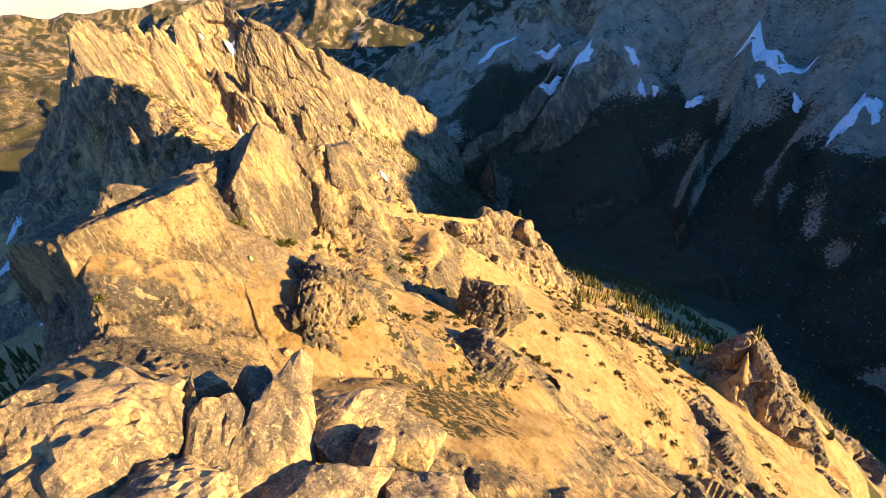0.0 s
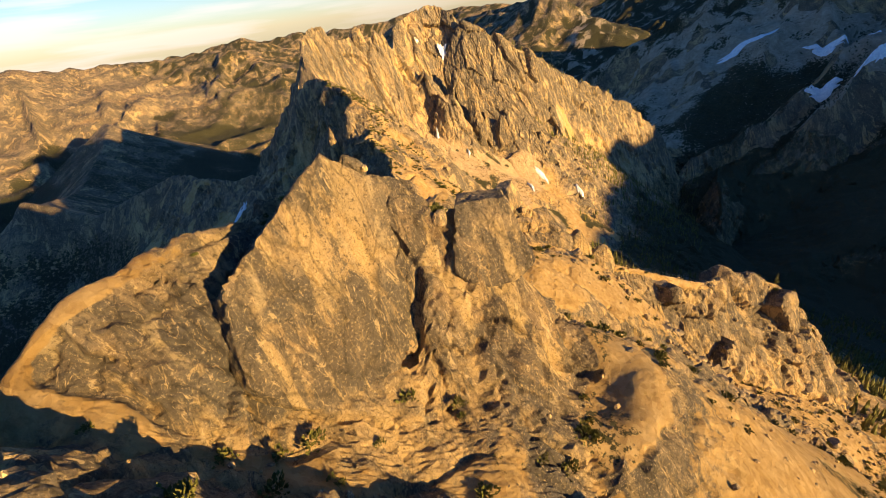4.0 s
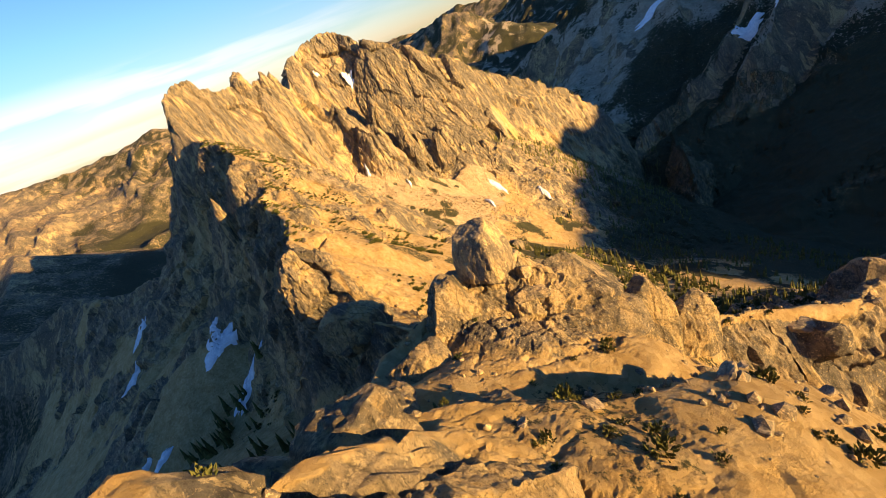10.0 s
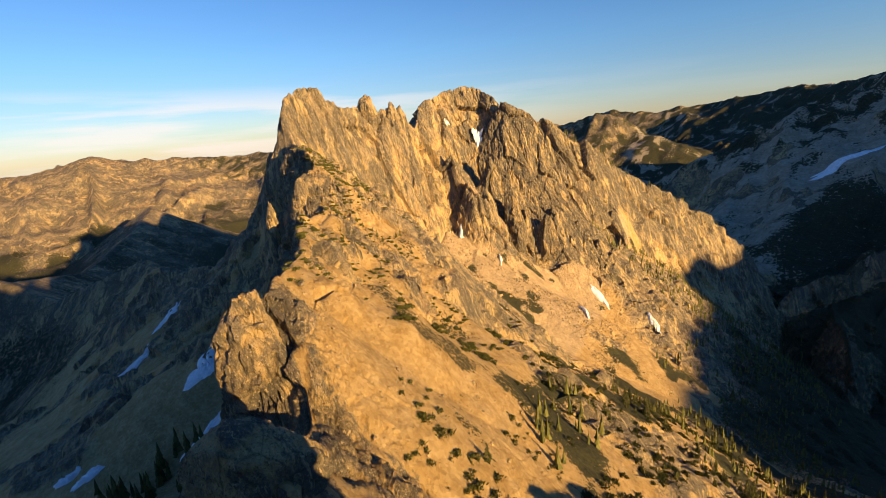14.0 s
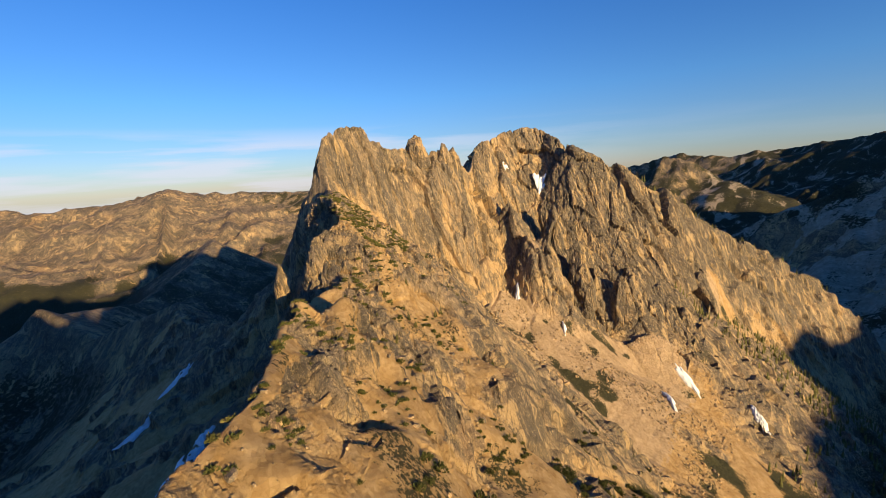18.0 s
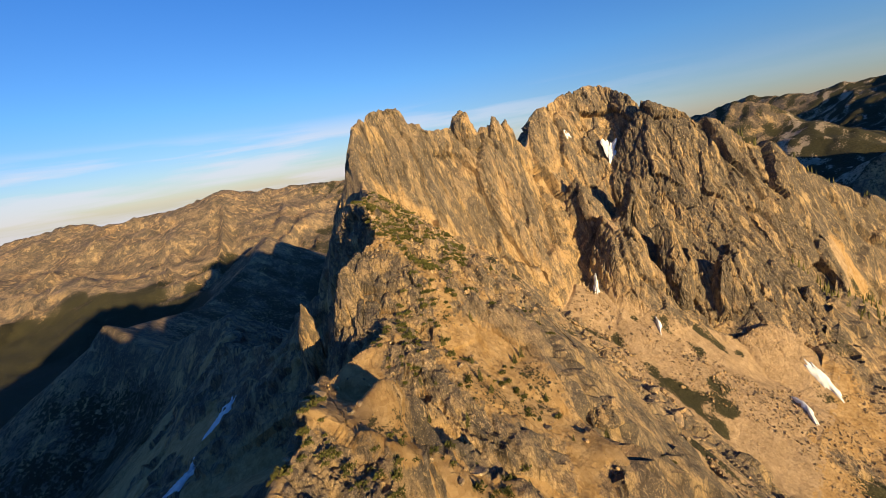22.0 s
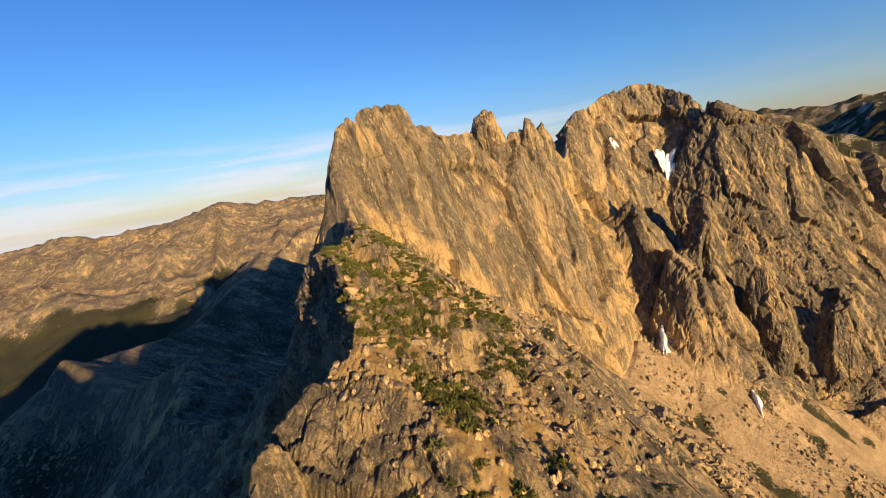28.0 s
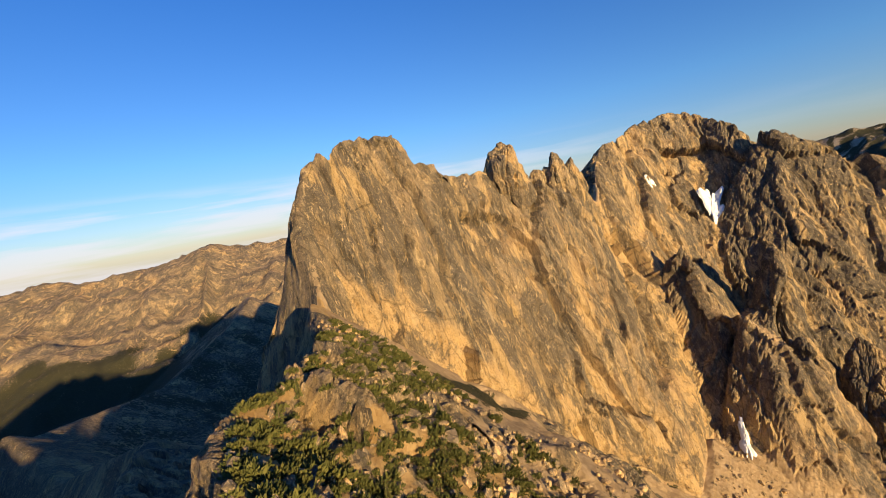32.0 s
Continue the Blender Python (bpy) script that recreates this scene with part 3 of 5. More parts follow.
    if fine < 10:
        # the sheets meet without a step
        v = x - along(np.clip(y, -60, 470))
        out = np.maximum(np.maximum(y - 462, -55 - y), np.maximum(v - 85, -48 - v))
        edge = np.abs(out)
        for x0, x1, y0, y1 in ((-400, -150, 455, 800), (-30, 205, 40, 345)):
            box = np.maximum(np.maximum(x0 - x, x - x1), np.maximum(y0 - y, y - y1))
            edge = np.where((out < 0) & (y < 440), edge, np.minimum(edge, np.abs(box)))
        move = move * ease(edge, -1, 8).reshape(-1)
    p = p + n3 * move[:, None]
    flat = 1 - r
    # gullies: ground that lies below its surroundings
    zz = p[:, 2].reshape(x.shape)
    gully = np.clip((mean_over(zz, 9) - zz) / 9 + (mean_over(zz, 24) - zz) / 14 + 0.1, 0, 1) - 0.55 * ease(y, 640, 668) * ease(x, -322, -296) * ease(zz, -260, -215)
    # the scoured gully that runs down from the notch, its sunlit gold put into the colour
    f = np.clip(((x + 338) * 46 - (y - 625) * 22) / (46 ** 2 + 22 ** 2), 0, 1)
    gully = gully + 0.3 * np.exp(-((x + 345) ** 2 + (y - 690) ** 2) / 26 ** 2) + 0.75 * np.exp(-((x + 338 - 46 * f) ** 2 + (y - 625 + 22 * f) ** 2) / 13 ** 2)
    gully = gully.reshape(-1)
    damp = fbm2(x, y, 22, 95, 4).reshape(-1)
    heath = (flat * ease(damp, -0.1, 0.7) * 0.62 + ease(damp, 0.3, 0.9) * 0.2) * (1 - 0.8 * west.reshape(-1))
    if fine > 10:
        heath = 0.4 * heath + 0.85 * ease(y, 1350, 1900).reshape(-1) * ease(1200 - x, 0, 500).reshape(-1) * (0.7 + 0.4 * damp)
    # dark scrub low in the cirque, also painting its deep shade; thin scrub on the shoulder
    heath = np.maximum(heath, (west * ease(-z, 215, 290) * ease(x, -2300, -1900) * (0.56 + 0.14 * patch)).reshape(-1))
    heath += 0.36 * (ease(y, 320, 380) * ease(640 - y, 0, 50) * ease(x, -175, -120) * ease(120 - x, 0, 60)).reshape(-1)
    heath += 0.22 * (ease(y, 640, 700) * ease(x, -330, -230)).reshape(-1)
    if far:
        # forest on the lower slopes and the valley floors
        low = ease(-p[:, 2] + 75 * fbm2(x, y, 160, 97, 4).reshape(-1) + 130 * ease(x, 0, 150).reshape(-1) * ease(y, 330, 700).reshape(-1), 325, 425)
        heath = np.maximum(heath, low * (0.78 - (0.5 if fine > 10 else 0.2) * ease(steep.reshape(-1), 0.8, 1.3)))
    return p.astype(np.float32), flat, heath, gully


def grid_mesh(name, p, shape, talus, heath, gully, mat, keep=None, flat=True):
    rows, cols = shape
    i = np.arange(rows * cols).reshape(rows, cols)
    q = np.stack([i[:-1, :-1], i[:-1, 1:], i[1:, 1:], i[1:, :-1]], -1).reshape(-1, 4)
    if keep is not None:
        q = q[keep.reshape(-1)[q].any(1)]
        used = np.zeros(len(p), bool)
        used[q] = True
        q = (np.cumsum(used) - 1)[q]
        p, talus, heath, gully = p[used], talus[used], heath[used], gully[used]
    a, b, c = (p[q[0, k]] for k in (0, 1, 2))
    if np.cross(b - a, c - a)[2] < 0:
        q = q[:, ::-1]
    me = bpy.data.meshes.new(name)
    me.vertices.add(len(p))
    me.vertices.foreach_set("co", p.reshape(-1).astype(np.float32))
    me.loops.add(q.size)
    me.loops.foreach_set("vertex_index", q.reshape(-1).astype(np.int32))
    me.polygons.add(len(q))
    me.polygons.foreach_set("loop_start", np.arange(0, q.size, 4, dtype=np.int32))
    for key, vals in (("talus", talus), ("heath", heath), ("gully", gully)):
        me.attributes.new(key, "FLOAT", "POINT").data.foreach_set("value", vals.astype(np.float32))
    me.update(calc_edges=True)
    if flat:
        me.shade_flat()
    me.materials.append(mat)
    ob = new(name, me)
    return ob


def along(y):
    """Where the flown crest lies, west to east, at each y."""
    return np.interp(y, (-60, 8, 46, 78, 120, 165, 226, 256, 278, 310, 345, 360, 386, 404, 424, 470), (22, -8, -42, -60, -46, -55, -60, -95, -142, -160, -182, -222, -245, -258, -298, -340))


def in_arete(x, y, m):
    v = x - along(y)
    return (y > -55 + m) & (y < 462 - m) & (v > -48 + m) & (v < 85 - m)


def in_peak(x, y, m):
    return (x > -400 + m) & (x < -150 - m) & (y > 455 + m) & (y < 800 - m)


def in_knoll(x, y, m):
    return (x > -30 + m) & (x < 205 - m) & (y > 40 + m) & (y < 345 - m)


def in_slopes(x, y, m):
    return (x > -640 + m) & (x < 420 - m) & (y > -150 + m) & (y < 1130 - m)


# the arete, close to the flight
vs = np.concatenate([np.arange(-48, -14, 0.75), np.arange(-14, 16, 0.36), np.arange(16, 40, 0.55), np.arange(40, 86, 0.9)])
ys = np.arange(-55, 462, 0.55)
Y, V = np.meshgrid(ys, vs, indexing="ij")
X = along(Y) + V
p, talus, heath, gully = relief(X, Y, 1.0, False, 0.32)
heath *= 0.75
gully += 0.14
ARETE = p.reshape(*X.shape, 3)
arete = tagged(grid_mesh("rocky_ridge", p, X.shape, talus, heath, gully, MAT_RIDGE), "sunlit broken tan gneiss ridge crest with sandy ledges", "ridge", kind="structure")

# tower, wall and summit
X, Y = np.meshgrid(np.arange(-400, -149, 0.72), np.arange(455, 801, 0.8))
p, talus, heath, gully = relief(X, Y, 2.5, False, 1.0, WALL_LAYERS)
PEAK = p.reshape(*X.shape, 3)
peak = tagged(grid_mesh("mountain_peak", p, X.shape, talus, heath, gully, MAT_PEAK, ~in_arete(X, Y, 3)), "craggy brown rock peak with a steep slabby wall", "mountain", kind="structure")

# knoll, sand slope and crag below the first crest
X, Y = np.meshgrid(np.arange(-30, 206, 0.85), np.arange(40, 346, 0.85))
p, talus, heath, gully = relief(X, Y, 2.5, True)
heath *= 0.72
KNOLL = p.reshape(*X.shape, 3)
knoll = tagged(grid_mesh("rocky_knoll", p, X.shape, talus, heath, gully, MAT_RIDGE, ~in_arete(X, Y, 3)), "sunny sand slope with a bouldery rock knoll", "slope", kind="structure")

# slopes and benches on both sides
X, Y = np.meshgrid(np.arange(-640, 421, 2.1), np.arange(-150, 1131, 2.1))
p, talus, heath, gully = relief(X, Y, 2.6, True)
SLOPES = p.reshape(*X.shape, 3)
sink = np.where(in_arete(X, Y, 4) | in_peak(X, Y, 3) | in_knoll(X, Y, 3), 1.2, 0).reshape(-1)
p[:, 2] -= sink
slopes = tagged(grid_mesh("mountain_slope", p, X.shape, talus, heath, gully, MAT_RIDGE, ~(in_arete(X, Y, 9) | in_peak(X, Y, 7) | in_knoll(X, Y, 7))), "rocky slopes with talus, heath and scattered conifers", "mountain slope", kind="structure")

# valleys and far ranges, out to the horizon
an = np.linspace(0, 2 * math.pi, 1000)
ra = 430 * (4950 / 430) ** np.linspace(0, 1, 260)
A, R = np.meshgrid(an, ra)
X, Y = -110 + R * np.cos(A) * np.where(R < 900, 1, 1), 490 + R * np.sin(A)
p, talus, heath, gully = relief(X, Y, 20.0, True)
p[:, 2] -= np.where(in_slopes(X, Y, 0), 5, 0).reshape(-1)
# little gully gold far off: haze's greyer tone is put into the colour
gully *= 0.15
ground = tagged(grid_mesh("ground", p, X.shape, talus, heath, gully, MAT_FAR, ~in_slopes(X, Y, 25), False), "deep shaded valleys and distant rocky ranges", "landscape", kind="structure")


def ground_z(x, y):
    """The height of the finished ground at places of the plan."""
    x, y = np.atleast_1d(np.asarray(x, float)), np.atleast_1d(np.asarray(y, float))
    z = np.zeros(len(x))
    a = in_arete(x, y, 1)
    b = in_peak(x, y, 1) & ~a
    k = in_knoll(x, y, 1) & ~a & ~b
    c = in_slopes(x, y, 3) & ~a & ~b & ~k
    far = ~(a | b | c | k)
    if k.any():
        z[k] = KNOLL[((y[k] - 40) / 0.85).astype(int), ((x[k] + 30) / 0.85).astype(int), 2]
    if a.any():
        r = np.clip(np.searchsorted(ys, y[a]), 1, len(ys) - 1)
        k = np.clip(np.searchsorted(vs, x[a] - along(y[a])), 1, len(vs) - 1)
        z[a] = (ARETE[r - 1, k - 1, 2] + ARETE[r, k, 2]) / 2
    if b.any():
        z[b] = PEAK[((y[b] - 455) / 0.8).astype(int), ((x[b] + 400) / 0.72).astype(int), 2]
    if c.any():
        r, k = ((y[c] + 150) / 2.1).astype(int), ((x[c] + 640) / 2.1).astype(int)
        z[c] = (SLOPES[r, k, 2] + SLOPES[r + 1, k + 1, 2]) / 2
    if far.any():
        z[far] = base_height(x[far], y[far])
    return z


def ground_slope(x, y):
    return np.hypot(ground_z(x + 4, y) - ground_z(x - 4, y), ground_z(x, y + 4) - ground_z(x, y - 4)) / 8

# ---- rocks, snow, trees and shrubs ----
def stone_points(size, seed, planes=16, detail=4, rough=0.07, upright=0.0, taper=0.0):
    """A broken block: a ball cut flat by random planes, with chipped faces."""
    rng = np.random.RandomState(seed)
    bm = bmesh.new()
    bmesh.ops.create_icosphere(bm, subdivisions=detail, radius=1.0)
    d = np.array([v.co[:] for v in bm.verts])
    nrm = rng.normal(size=(planes, 3))
    nrm[:, 2] *= 1 - upright
    nrm[0], nrm[1] = (0.1, 0.1, 1), (0, 0, -1)
    nrm /= np.linalg.norm(nrm, axis=1, keepdims=True)
    off = rng.uniform(0.55, 0.88, planes)
    c = d @ nrm.T
    r = np.min(np.where(c > 0.05, off / np.maximum(c, 0.05), 9.0), axis=1)
    p = d * np.minimum(r, 1.5)[:, None]
    p[:, :2] *= (1 - taper * np.clip((p[:, 2:] + 0.8) / 1.6, 0, 1))
    f, gap = blocks(p + seed, 0.5, seed, (1, 1, 1.4), 0.9)
    f2, gap2 = blocks(p + seed, 0.2, seed + 1, (1, 1, 1.2), 0.9)
    p = p * (1 + rough * (1.4 * f - 0.9 * (1 - ease(gap, 0.02, 0.13)) + 0.5 * f2))[:, None]
    p = p * np.array(size) * 0.62
    for v, co in zip(bm.verts, p):
        v.co = co
    return bm


def mesh_of(name, bm, mat, smooth=False):
    me = bpy.data.meshes.new(name)
    bm.to_mesh(me)
    bm.free()
    me.materials.append(mat)
    for key in ("talus", "heath"):
        me.attributes.new(key, "FLOAT", "POINT")
    if smooth:
        me.shade_smooth()
    return me


def boulder_material(name, pale=1.0):
    m, n, l, p = material(name)
    c, small, grain = rock_colour(n, l, 0.45, pale)
    info = n.new("ShaderNodeObjectInfo")
    tone = ramp(n, l, info.outputs["Random"], [(0.0, (0.36, 0.35, 0.34)), (1.0, (0.58, 0.55, 0.51))])
    c = blend(n, l, 0.6, c, tone, "OVERLAY")
    l.new(c, p.inputs["Base Color"])
    p.inputs["Roughness"].default_value = 0.9
    p.inputs["Specular IOR Level"].default_value = 0.2
    nb = bump(n, l, noise_node(n, l, 1.1, 8, 0.7, warp=0.8), 0.8, 0.35)
    l.new(bump(n, l, grain, 0.5, 0.08, nb), p.inputs["Normal"])
    return m


MAT_BOULDER = boulder_material("lichened_boulder", 1.12)
MAT_TALUS_STONE = boulder_material("pale_talus_stone", 1.25)


def block(name, label, x, y, size, turn=(0, 0, 0), seed=1, sink=0.3, z=None, planes=16, detail=4, category="boulder", group="", rough=0.07, upright=0.0, taper=0.0):
    """One large block resting on the ground, sunk a little into it."""
    ob = new(name, mesh_of(name, stone_points(size, seed, planes, detail, rough, upright, taper), MAT_BOULDER))
    base = ground_z(x, y)[0] if z is None else z
    ob.matrix_world = pose(x, y, base + size[2] * (0.5 - sink), *turn)
    return tagged(ob, label, category, group)


SPHERES = {}


def sphere(detail):
    if detail not in SPHERES:
        bm = bmesh.new()
        bmesh.ops.create_icosphere(bm, subdivisions=detail, radius=1.0)
        SPHERES[detail] = (np.array([v.co[:] for v in bm.verts]), np.array([[v.index for v in f.verts] for f in bm.faces]))
        bm.free()
    return SPHERES[detail]


def rock_mass(name, label, at, radii, seed, turn=0.0, category="outcrop", group="", detail=5, planes=14, cut=(0.72, 0.98), taper=0.0, cracks=1.0, dip=(0, 0, 0), mat=None, gold=0.15, tilt=(0, 0), rough=1.0, faces=None):
    """A body of bedrock: an oval cut by planes, then broken into jointed blocks at four scales. faces: the planes that bound it instead (bearing, rise, distance from the middle)."""
    r = np.random.RandomState(seed)
    d, tri = sphere(detail)
    nrm = r.normal(size=(planes, 3))
    nrm /= np.linalg.norm(nrm, axis=1, keepdims=True)
    c = d @ nrm.T
    k = np.min(np.where(c > 0.05, r.uniform(*cut, planes) / np.maximum(c, 0.05), 9.0), axis=1)
    p = d * np.minimum(k, 1.06)[:, None]
    p[:, :2] *= 1 - taper * np.clip((p[:, 2:] + 0.6) / 1.6, 0, 1)
    p = p * np.array(radii)
    n3 = d / np.array(radii)
    if faces:
        bear, rise, off = np.array(faces, float).T
        bear, rise = np.radians(bear), np.radians(rise)
        nrm = np.stack([np.cos(rise) * np.sin(bear), np.cos(rise) * np.cos(bear), np.sin(rise)], -1)
        c = d @ nrm.T
        reach = np.where(c > 0.02, off / np.maximum(c, 0.02), 999.0)
        p = d * np.minimum(reach.min(axis=1), max(radii))[:, None]
        n3 = nrm[reach.argmin(axis=1)] + 0.3 * d
    n3 /= np.linalg.norm(n3, axis=1, keepdims=True)
    q = p + np.stack([value3(p + 50, 5.0, seed + s) for s in (1, 2, 3)], -1) * 0.8
    q = q @ np.array(Matrix.Rotation(radians(dip[0]), 3, "X") @ Matrix.Rotation(radians(dip[1]), 3, "Y") @ Matrix.Rotation(radians(dip[2]), 3, "Z")) + 100
    big = min(radii)
    h = 0.0
    for size, high, deep in ((0.9 * big, 0.11 * big, 0.05 * big), (0.36 * big, 0.065 * big, 0.04 * big), (0.15 * big, 0.022 * big, 0.018 * big), (0.07 * big, 0.010 * big, 0.006 * big)):
        f, gap = blocks(q, size, seed, (0.85, 1.0, 1.7), 0.9)
        h = h + rough * high * f - cracks * deep * (1 - ease(gap, 0.02, 0.13))
    p = p + n3 * h[:, None]
    me = bpy.data.meshes.new(name)
    me.vertices.add(len(p))
    me.vertices.foreach_set("co", p.reshape(-1).astype(np.float32))
    me.loops.add(tri.size)
    me.loops.foreach_set("vertex_index", tri.reshape(-1).astype(np.int32))
    me.polygons.add(len(tri))
    me.polygons.foreach_set("loop_start", np.arange(0, tri.size, 3, dtype=np.int32))
    me.update(calc_edges=True)
    me.shade_flat()
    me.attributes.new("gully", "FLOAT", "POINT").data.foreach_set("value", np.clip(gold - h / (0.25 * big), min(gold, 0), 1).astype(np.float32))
    me.materials.append(mat or MAT_RIDGE)
    ob = new(name, me)
    ob.matrix_world = pose(*at, *tilt, turn)
    return tagged(ob, label, category, group)


# the great blocks in the foreground of the first crest
rock_mass("crest_boulder", "rounded golden granite boulder with rusty stains on the crest", (-19.6, 13.6, -20.0), (5.4, 4.2, 4.2), 303, 20, "boulder", detail=5, planes=10, cut=(0.85, 1.0), cracks=0.4, mat=MAT_BOULDER)
rock_mass("crest_boulder", "broad golden slab with orange lichen on the crest", (-14.2, 10.6, -20.6), (4.4, 3.2, 2.6), 304, 10, "boulder", detail=5, planes=10, cut=(0.8, 1.0), cracks=0.5, mat=MAT_BOULDER)
rock_mass("crest_boulder", "smooth golden boulder at the drop's edge", (-19.6, 8.4, -20.0), (3.6, 3.2, 2.8), 305, 0, "boulder", detail=5, planes=10, cut=(0.85, 1.0), cracks=0.4, mat=MAT_BOULDER)
for x, y, z, size, turn, seed, label in (
    (-17.4, 16.2, -19.6, (3.2, 2.6, 2.4), (0, 0, 30), 7, "small rusty boulder wedged on the crest"),
    (-15.2, 15.6, -21.8, (1.5, 6.4, 5.0), (26, 24, 22), 5, "narrow tilted grey slab beside a deep crevice"),
    (-13.4, 16.6, -22.4, (2.6, 5.8, 5.2), (22, 18, 16), 6, "leaning rock blade streaked with lichen"),
    (-12.9, 20.2, -23.8, (2.4, 4.6, 4.4), (20, 14, 24), 61, "thin leaning slab in the crevice"),
    (-10.8, 16.0, -22.8, (4.4, 7.6, 4.8), (20, 14, 8), 4, "large upright grey lichened slab between crevices"),
    (-8.0, 18.6, -23.9, (5.6, 3.4, 3.0), (8, -14, 32), 8, "angular pale block with a flat top"),
    (-7.6, 13.4, -23.4, (5.4, 5.2, 4.6), (10, 14, 12), 9, "dark chipped block with lichen"),
    (-5.6, 17.0, -24.4, (2.4, 2.8, 4.2), (6, 10, 30), 10, "upright pale split block"),
    (-3.2, 19.4, -26.2, (4.8, 4.0, 3.6), (12, 20, -14), 12, "dark jagged block on the crest's flank"),
    (-2.2, 14.6, -25.6, (5.4, 5.0, 4.2), (0, 14, 40), 14, "rusty brown broken block"),
    (-12.2, 12.4, -22.6, (2.6, 6.0, 4.2), (14, 16, 20), 15, "tilted grey slab beside the golden slab"),
    (-16.8, 20.4, -22.6, (3.0, 2.4, 2.2), (4, 8, 50), 62, "pale stone at the head of the crevice"),
):
    block("crest_block", label, x, y, size, turn, seed, 0.5, z, group="blocks on the first crest", detail=4, planes=9, rough=0.045, upright=0.3)

# the split block at the end of the first crest
rock_mass("split_block", "large square-cut grey granite block beside a deep crack", (-30.5, 124.0, -44.5), (8.5, 8.5, 6.0), 21, 0, "boulder", cracks=0.4, rough=0.3, gold=0.1,
          faces=((0, 84, 5.4), (140, 25, 2.9), (250, 5, 4.6), (60, 20, 4.8), (330, 10, 5)))
block("wedge_stone", "small stone wedged in a crack", -35.5, 119.5, (2.2, 1.8, 2.6), (0, 8, 30), 24, 0.3, detail=3)

# great slabs of the first crest, whose broad faces look into the sun
rock_mass("great_slab", "huge golden granite slab with a flat sunlit face and rusty streaks", (-48.0, 106.0, -44.0), (17.0, 17.0, 14.0), 511, 0, "slab", detail=6, cracks=0.5, rough=0.22, gold=0.32,
          faces=((106, 16, 5.8), (2, 46, 14), (243, 48, 9.6), (317, 41, 13), (190, 10, 15), (60, -5, 14), (280, 5, 11)))
rock_mass("great_slab", "broad golden slab with a flat face at the cliff's edge", (-42.0, 54.0, -32.0), (15.0, 15.0, 11.0), 512, 0, "slab", detail=6, cracks=0.5, rough=0.22, gold=0.4,
          faces=((125, 12, 8.9), (300, 77, 8.7), (60, 10, 10.3), (200, 0, 12), (290, 20, 10)))

# the cracked slab, and the broken blocks along its cliff edge
rock_mass("cracked_slab", "broad tilted golden slab seamed with cracks", (-54.0, 166.0, -76.0), (21.0, 21.0, 12.0), 341, 0, "slab", detail=6, cracks=0.6, gold=0.4, rough=0.3,
          faces=((92, 24, 7.6), (20, 45, 10), (335, 35, 8), (230, 60, 17.5), (170, 20, 16), (290, 10, 7)))
for k, (x, y, z, size) in enumerate(((-57, 151, -60.5, 3.4), (-59, 156, -62, 3.8), (-57, 161, -60.5, 3.6), (-59.5, 166.5, -66, 3.8), (-60, 177, -71, 4.0), (-63, 182, -77, 3.8), (-66, 187, -82, 3.6), (-69, 193, -87, 3.6), (-62, 169, -70, 3.2), (-65, 179, -79, 3.0))):
    rock_mass("edge_block", "cracked golden block at the cliff's edge", (x, y, z), (size, size * 1.25, size), 411 + k, 25 * k, "boulder", "blocks along the cliff edge", detail=4, planes=11, cracks=0.6, gold=0.3)

# the pinnacle group in the middle of the ridge
rock_mass("pinnacle_block", "tall pale granite block with a rounded top and a shaded side", (-60.5, 223.0, -82.2), (5.4, 4.8, 7.4), 335, 30, "pinnacle", planes=10, cut=(0.62, 0.88), taper=0.3, cracks=0.25, rough=0.5, mat=MAT_BOULDER)
rock_mass("pinnacle_buttress", "massive pale granite buttress with golden scars under the pinnacle", (-58.0, 222.0, -100.0), (22.0, 22.0, 10.0), 351, 0, "buttress", "buttresses of the pinnacle", detail=6, cracks=0.9, rough=0.9, gold=0.4,
          faces=((150, 38, 7.6), (55, 48, 14), (260, 25, 17), (340, 20, 8), (0, 88, 16), (105, 25, 18)))
rock_mass("pinnacle_buttress", "smooth grey granite slab beside the pinnacle", (-50.0, 230.0, -97.0), (11.0, 11.0, 7.0), 352, 0, "buttress", "buttresses of the pinnacle", cracks=0.5, rough=0.4, gold=0.2,
          faces=((150, 50, 6), (70, 40, 7), (240, 35, 6), (20, 82, 9), (330, 30, 4)))
rock_mass("pinnacle_buttress", "split upright block at the pinnacle's foot", (-67.0, 217.0, -91.0), (9.0, 9.0, 5.0), 357, 0, "buttress", "buttresses of the pinnacle", cracks=0.8, rough=0.6, gold=0.35,
          faces=((140, 20, 4.5), (60, 25, 5), (250, 20, 4), (0, 80, 8), (330, 20, 4)))
for at, radii, seed, turn, label in (
    ((-71.0, 213.0, -102.0), (11.0, 8.0, 13.5), 354, 25, "split granite buttress at the cliff's edge"),
    ((-36.0, 235.0, -112.5), (6.8, 6.0, 12.0), 355, 10, "jagged brown outcrop on the side crest"),
    ((-27.0, 240.0, -118.0), (7.5, 6.0, 9.0), 356, 40, "broken tan outcrop on the side crest"),
    ((-71.0, 207.5, -97.0), (8.0, 6.0, 9.5), 358, 10, "broad golden buttress above the drop"),
):
    rock_mass("pinnacle_buttress", label, at, radii, seed, turn, "buttress", "buttresses of the pinnacle", gold=0.42, rough=0.4, cracks=0.55, detail=6 if radii[0] > 12 else 5, taper=0.2)
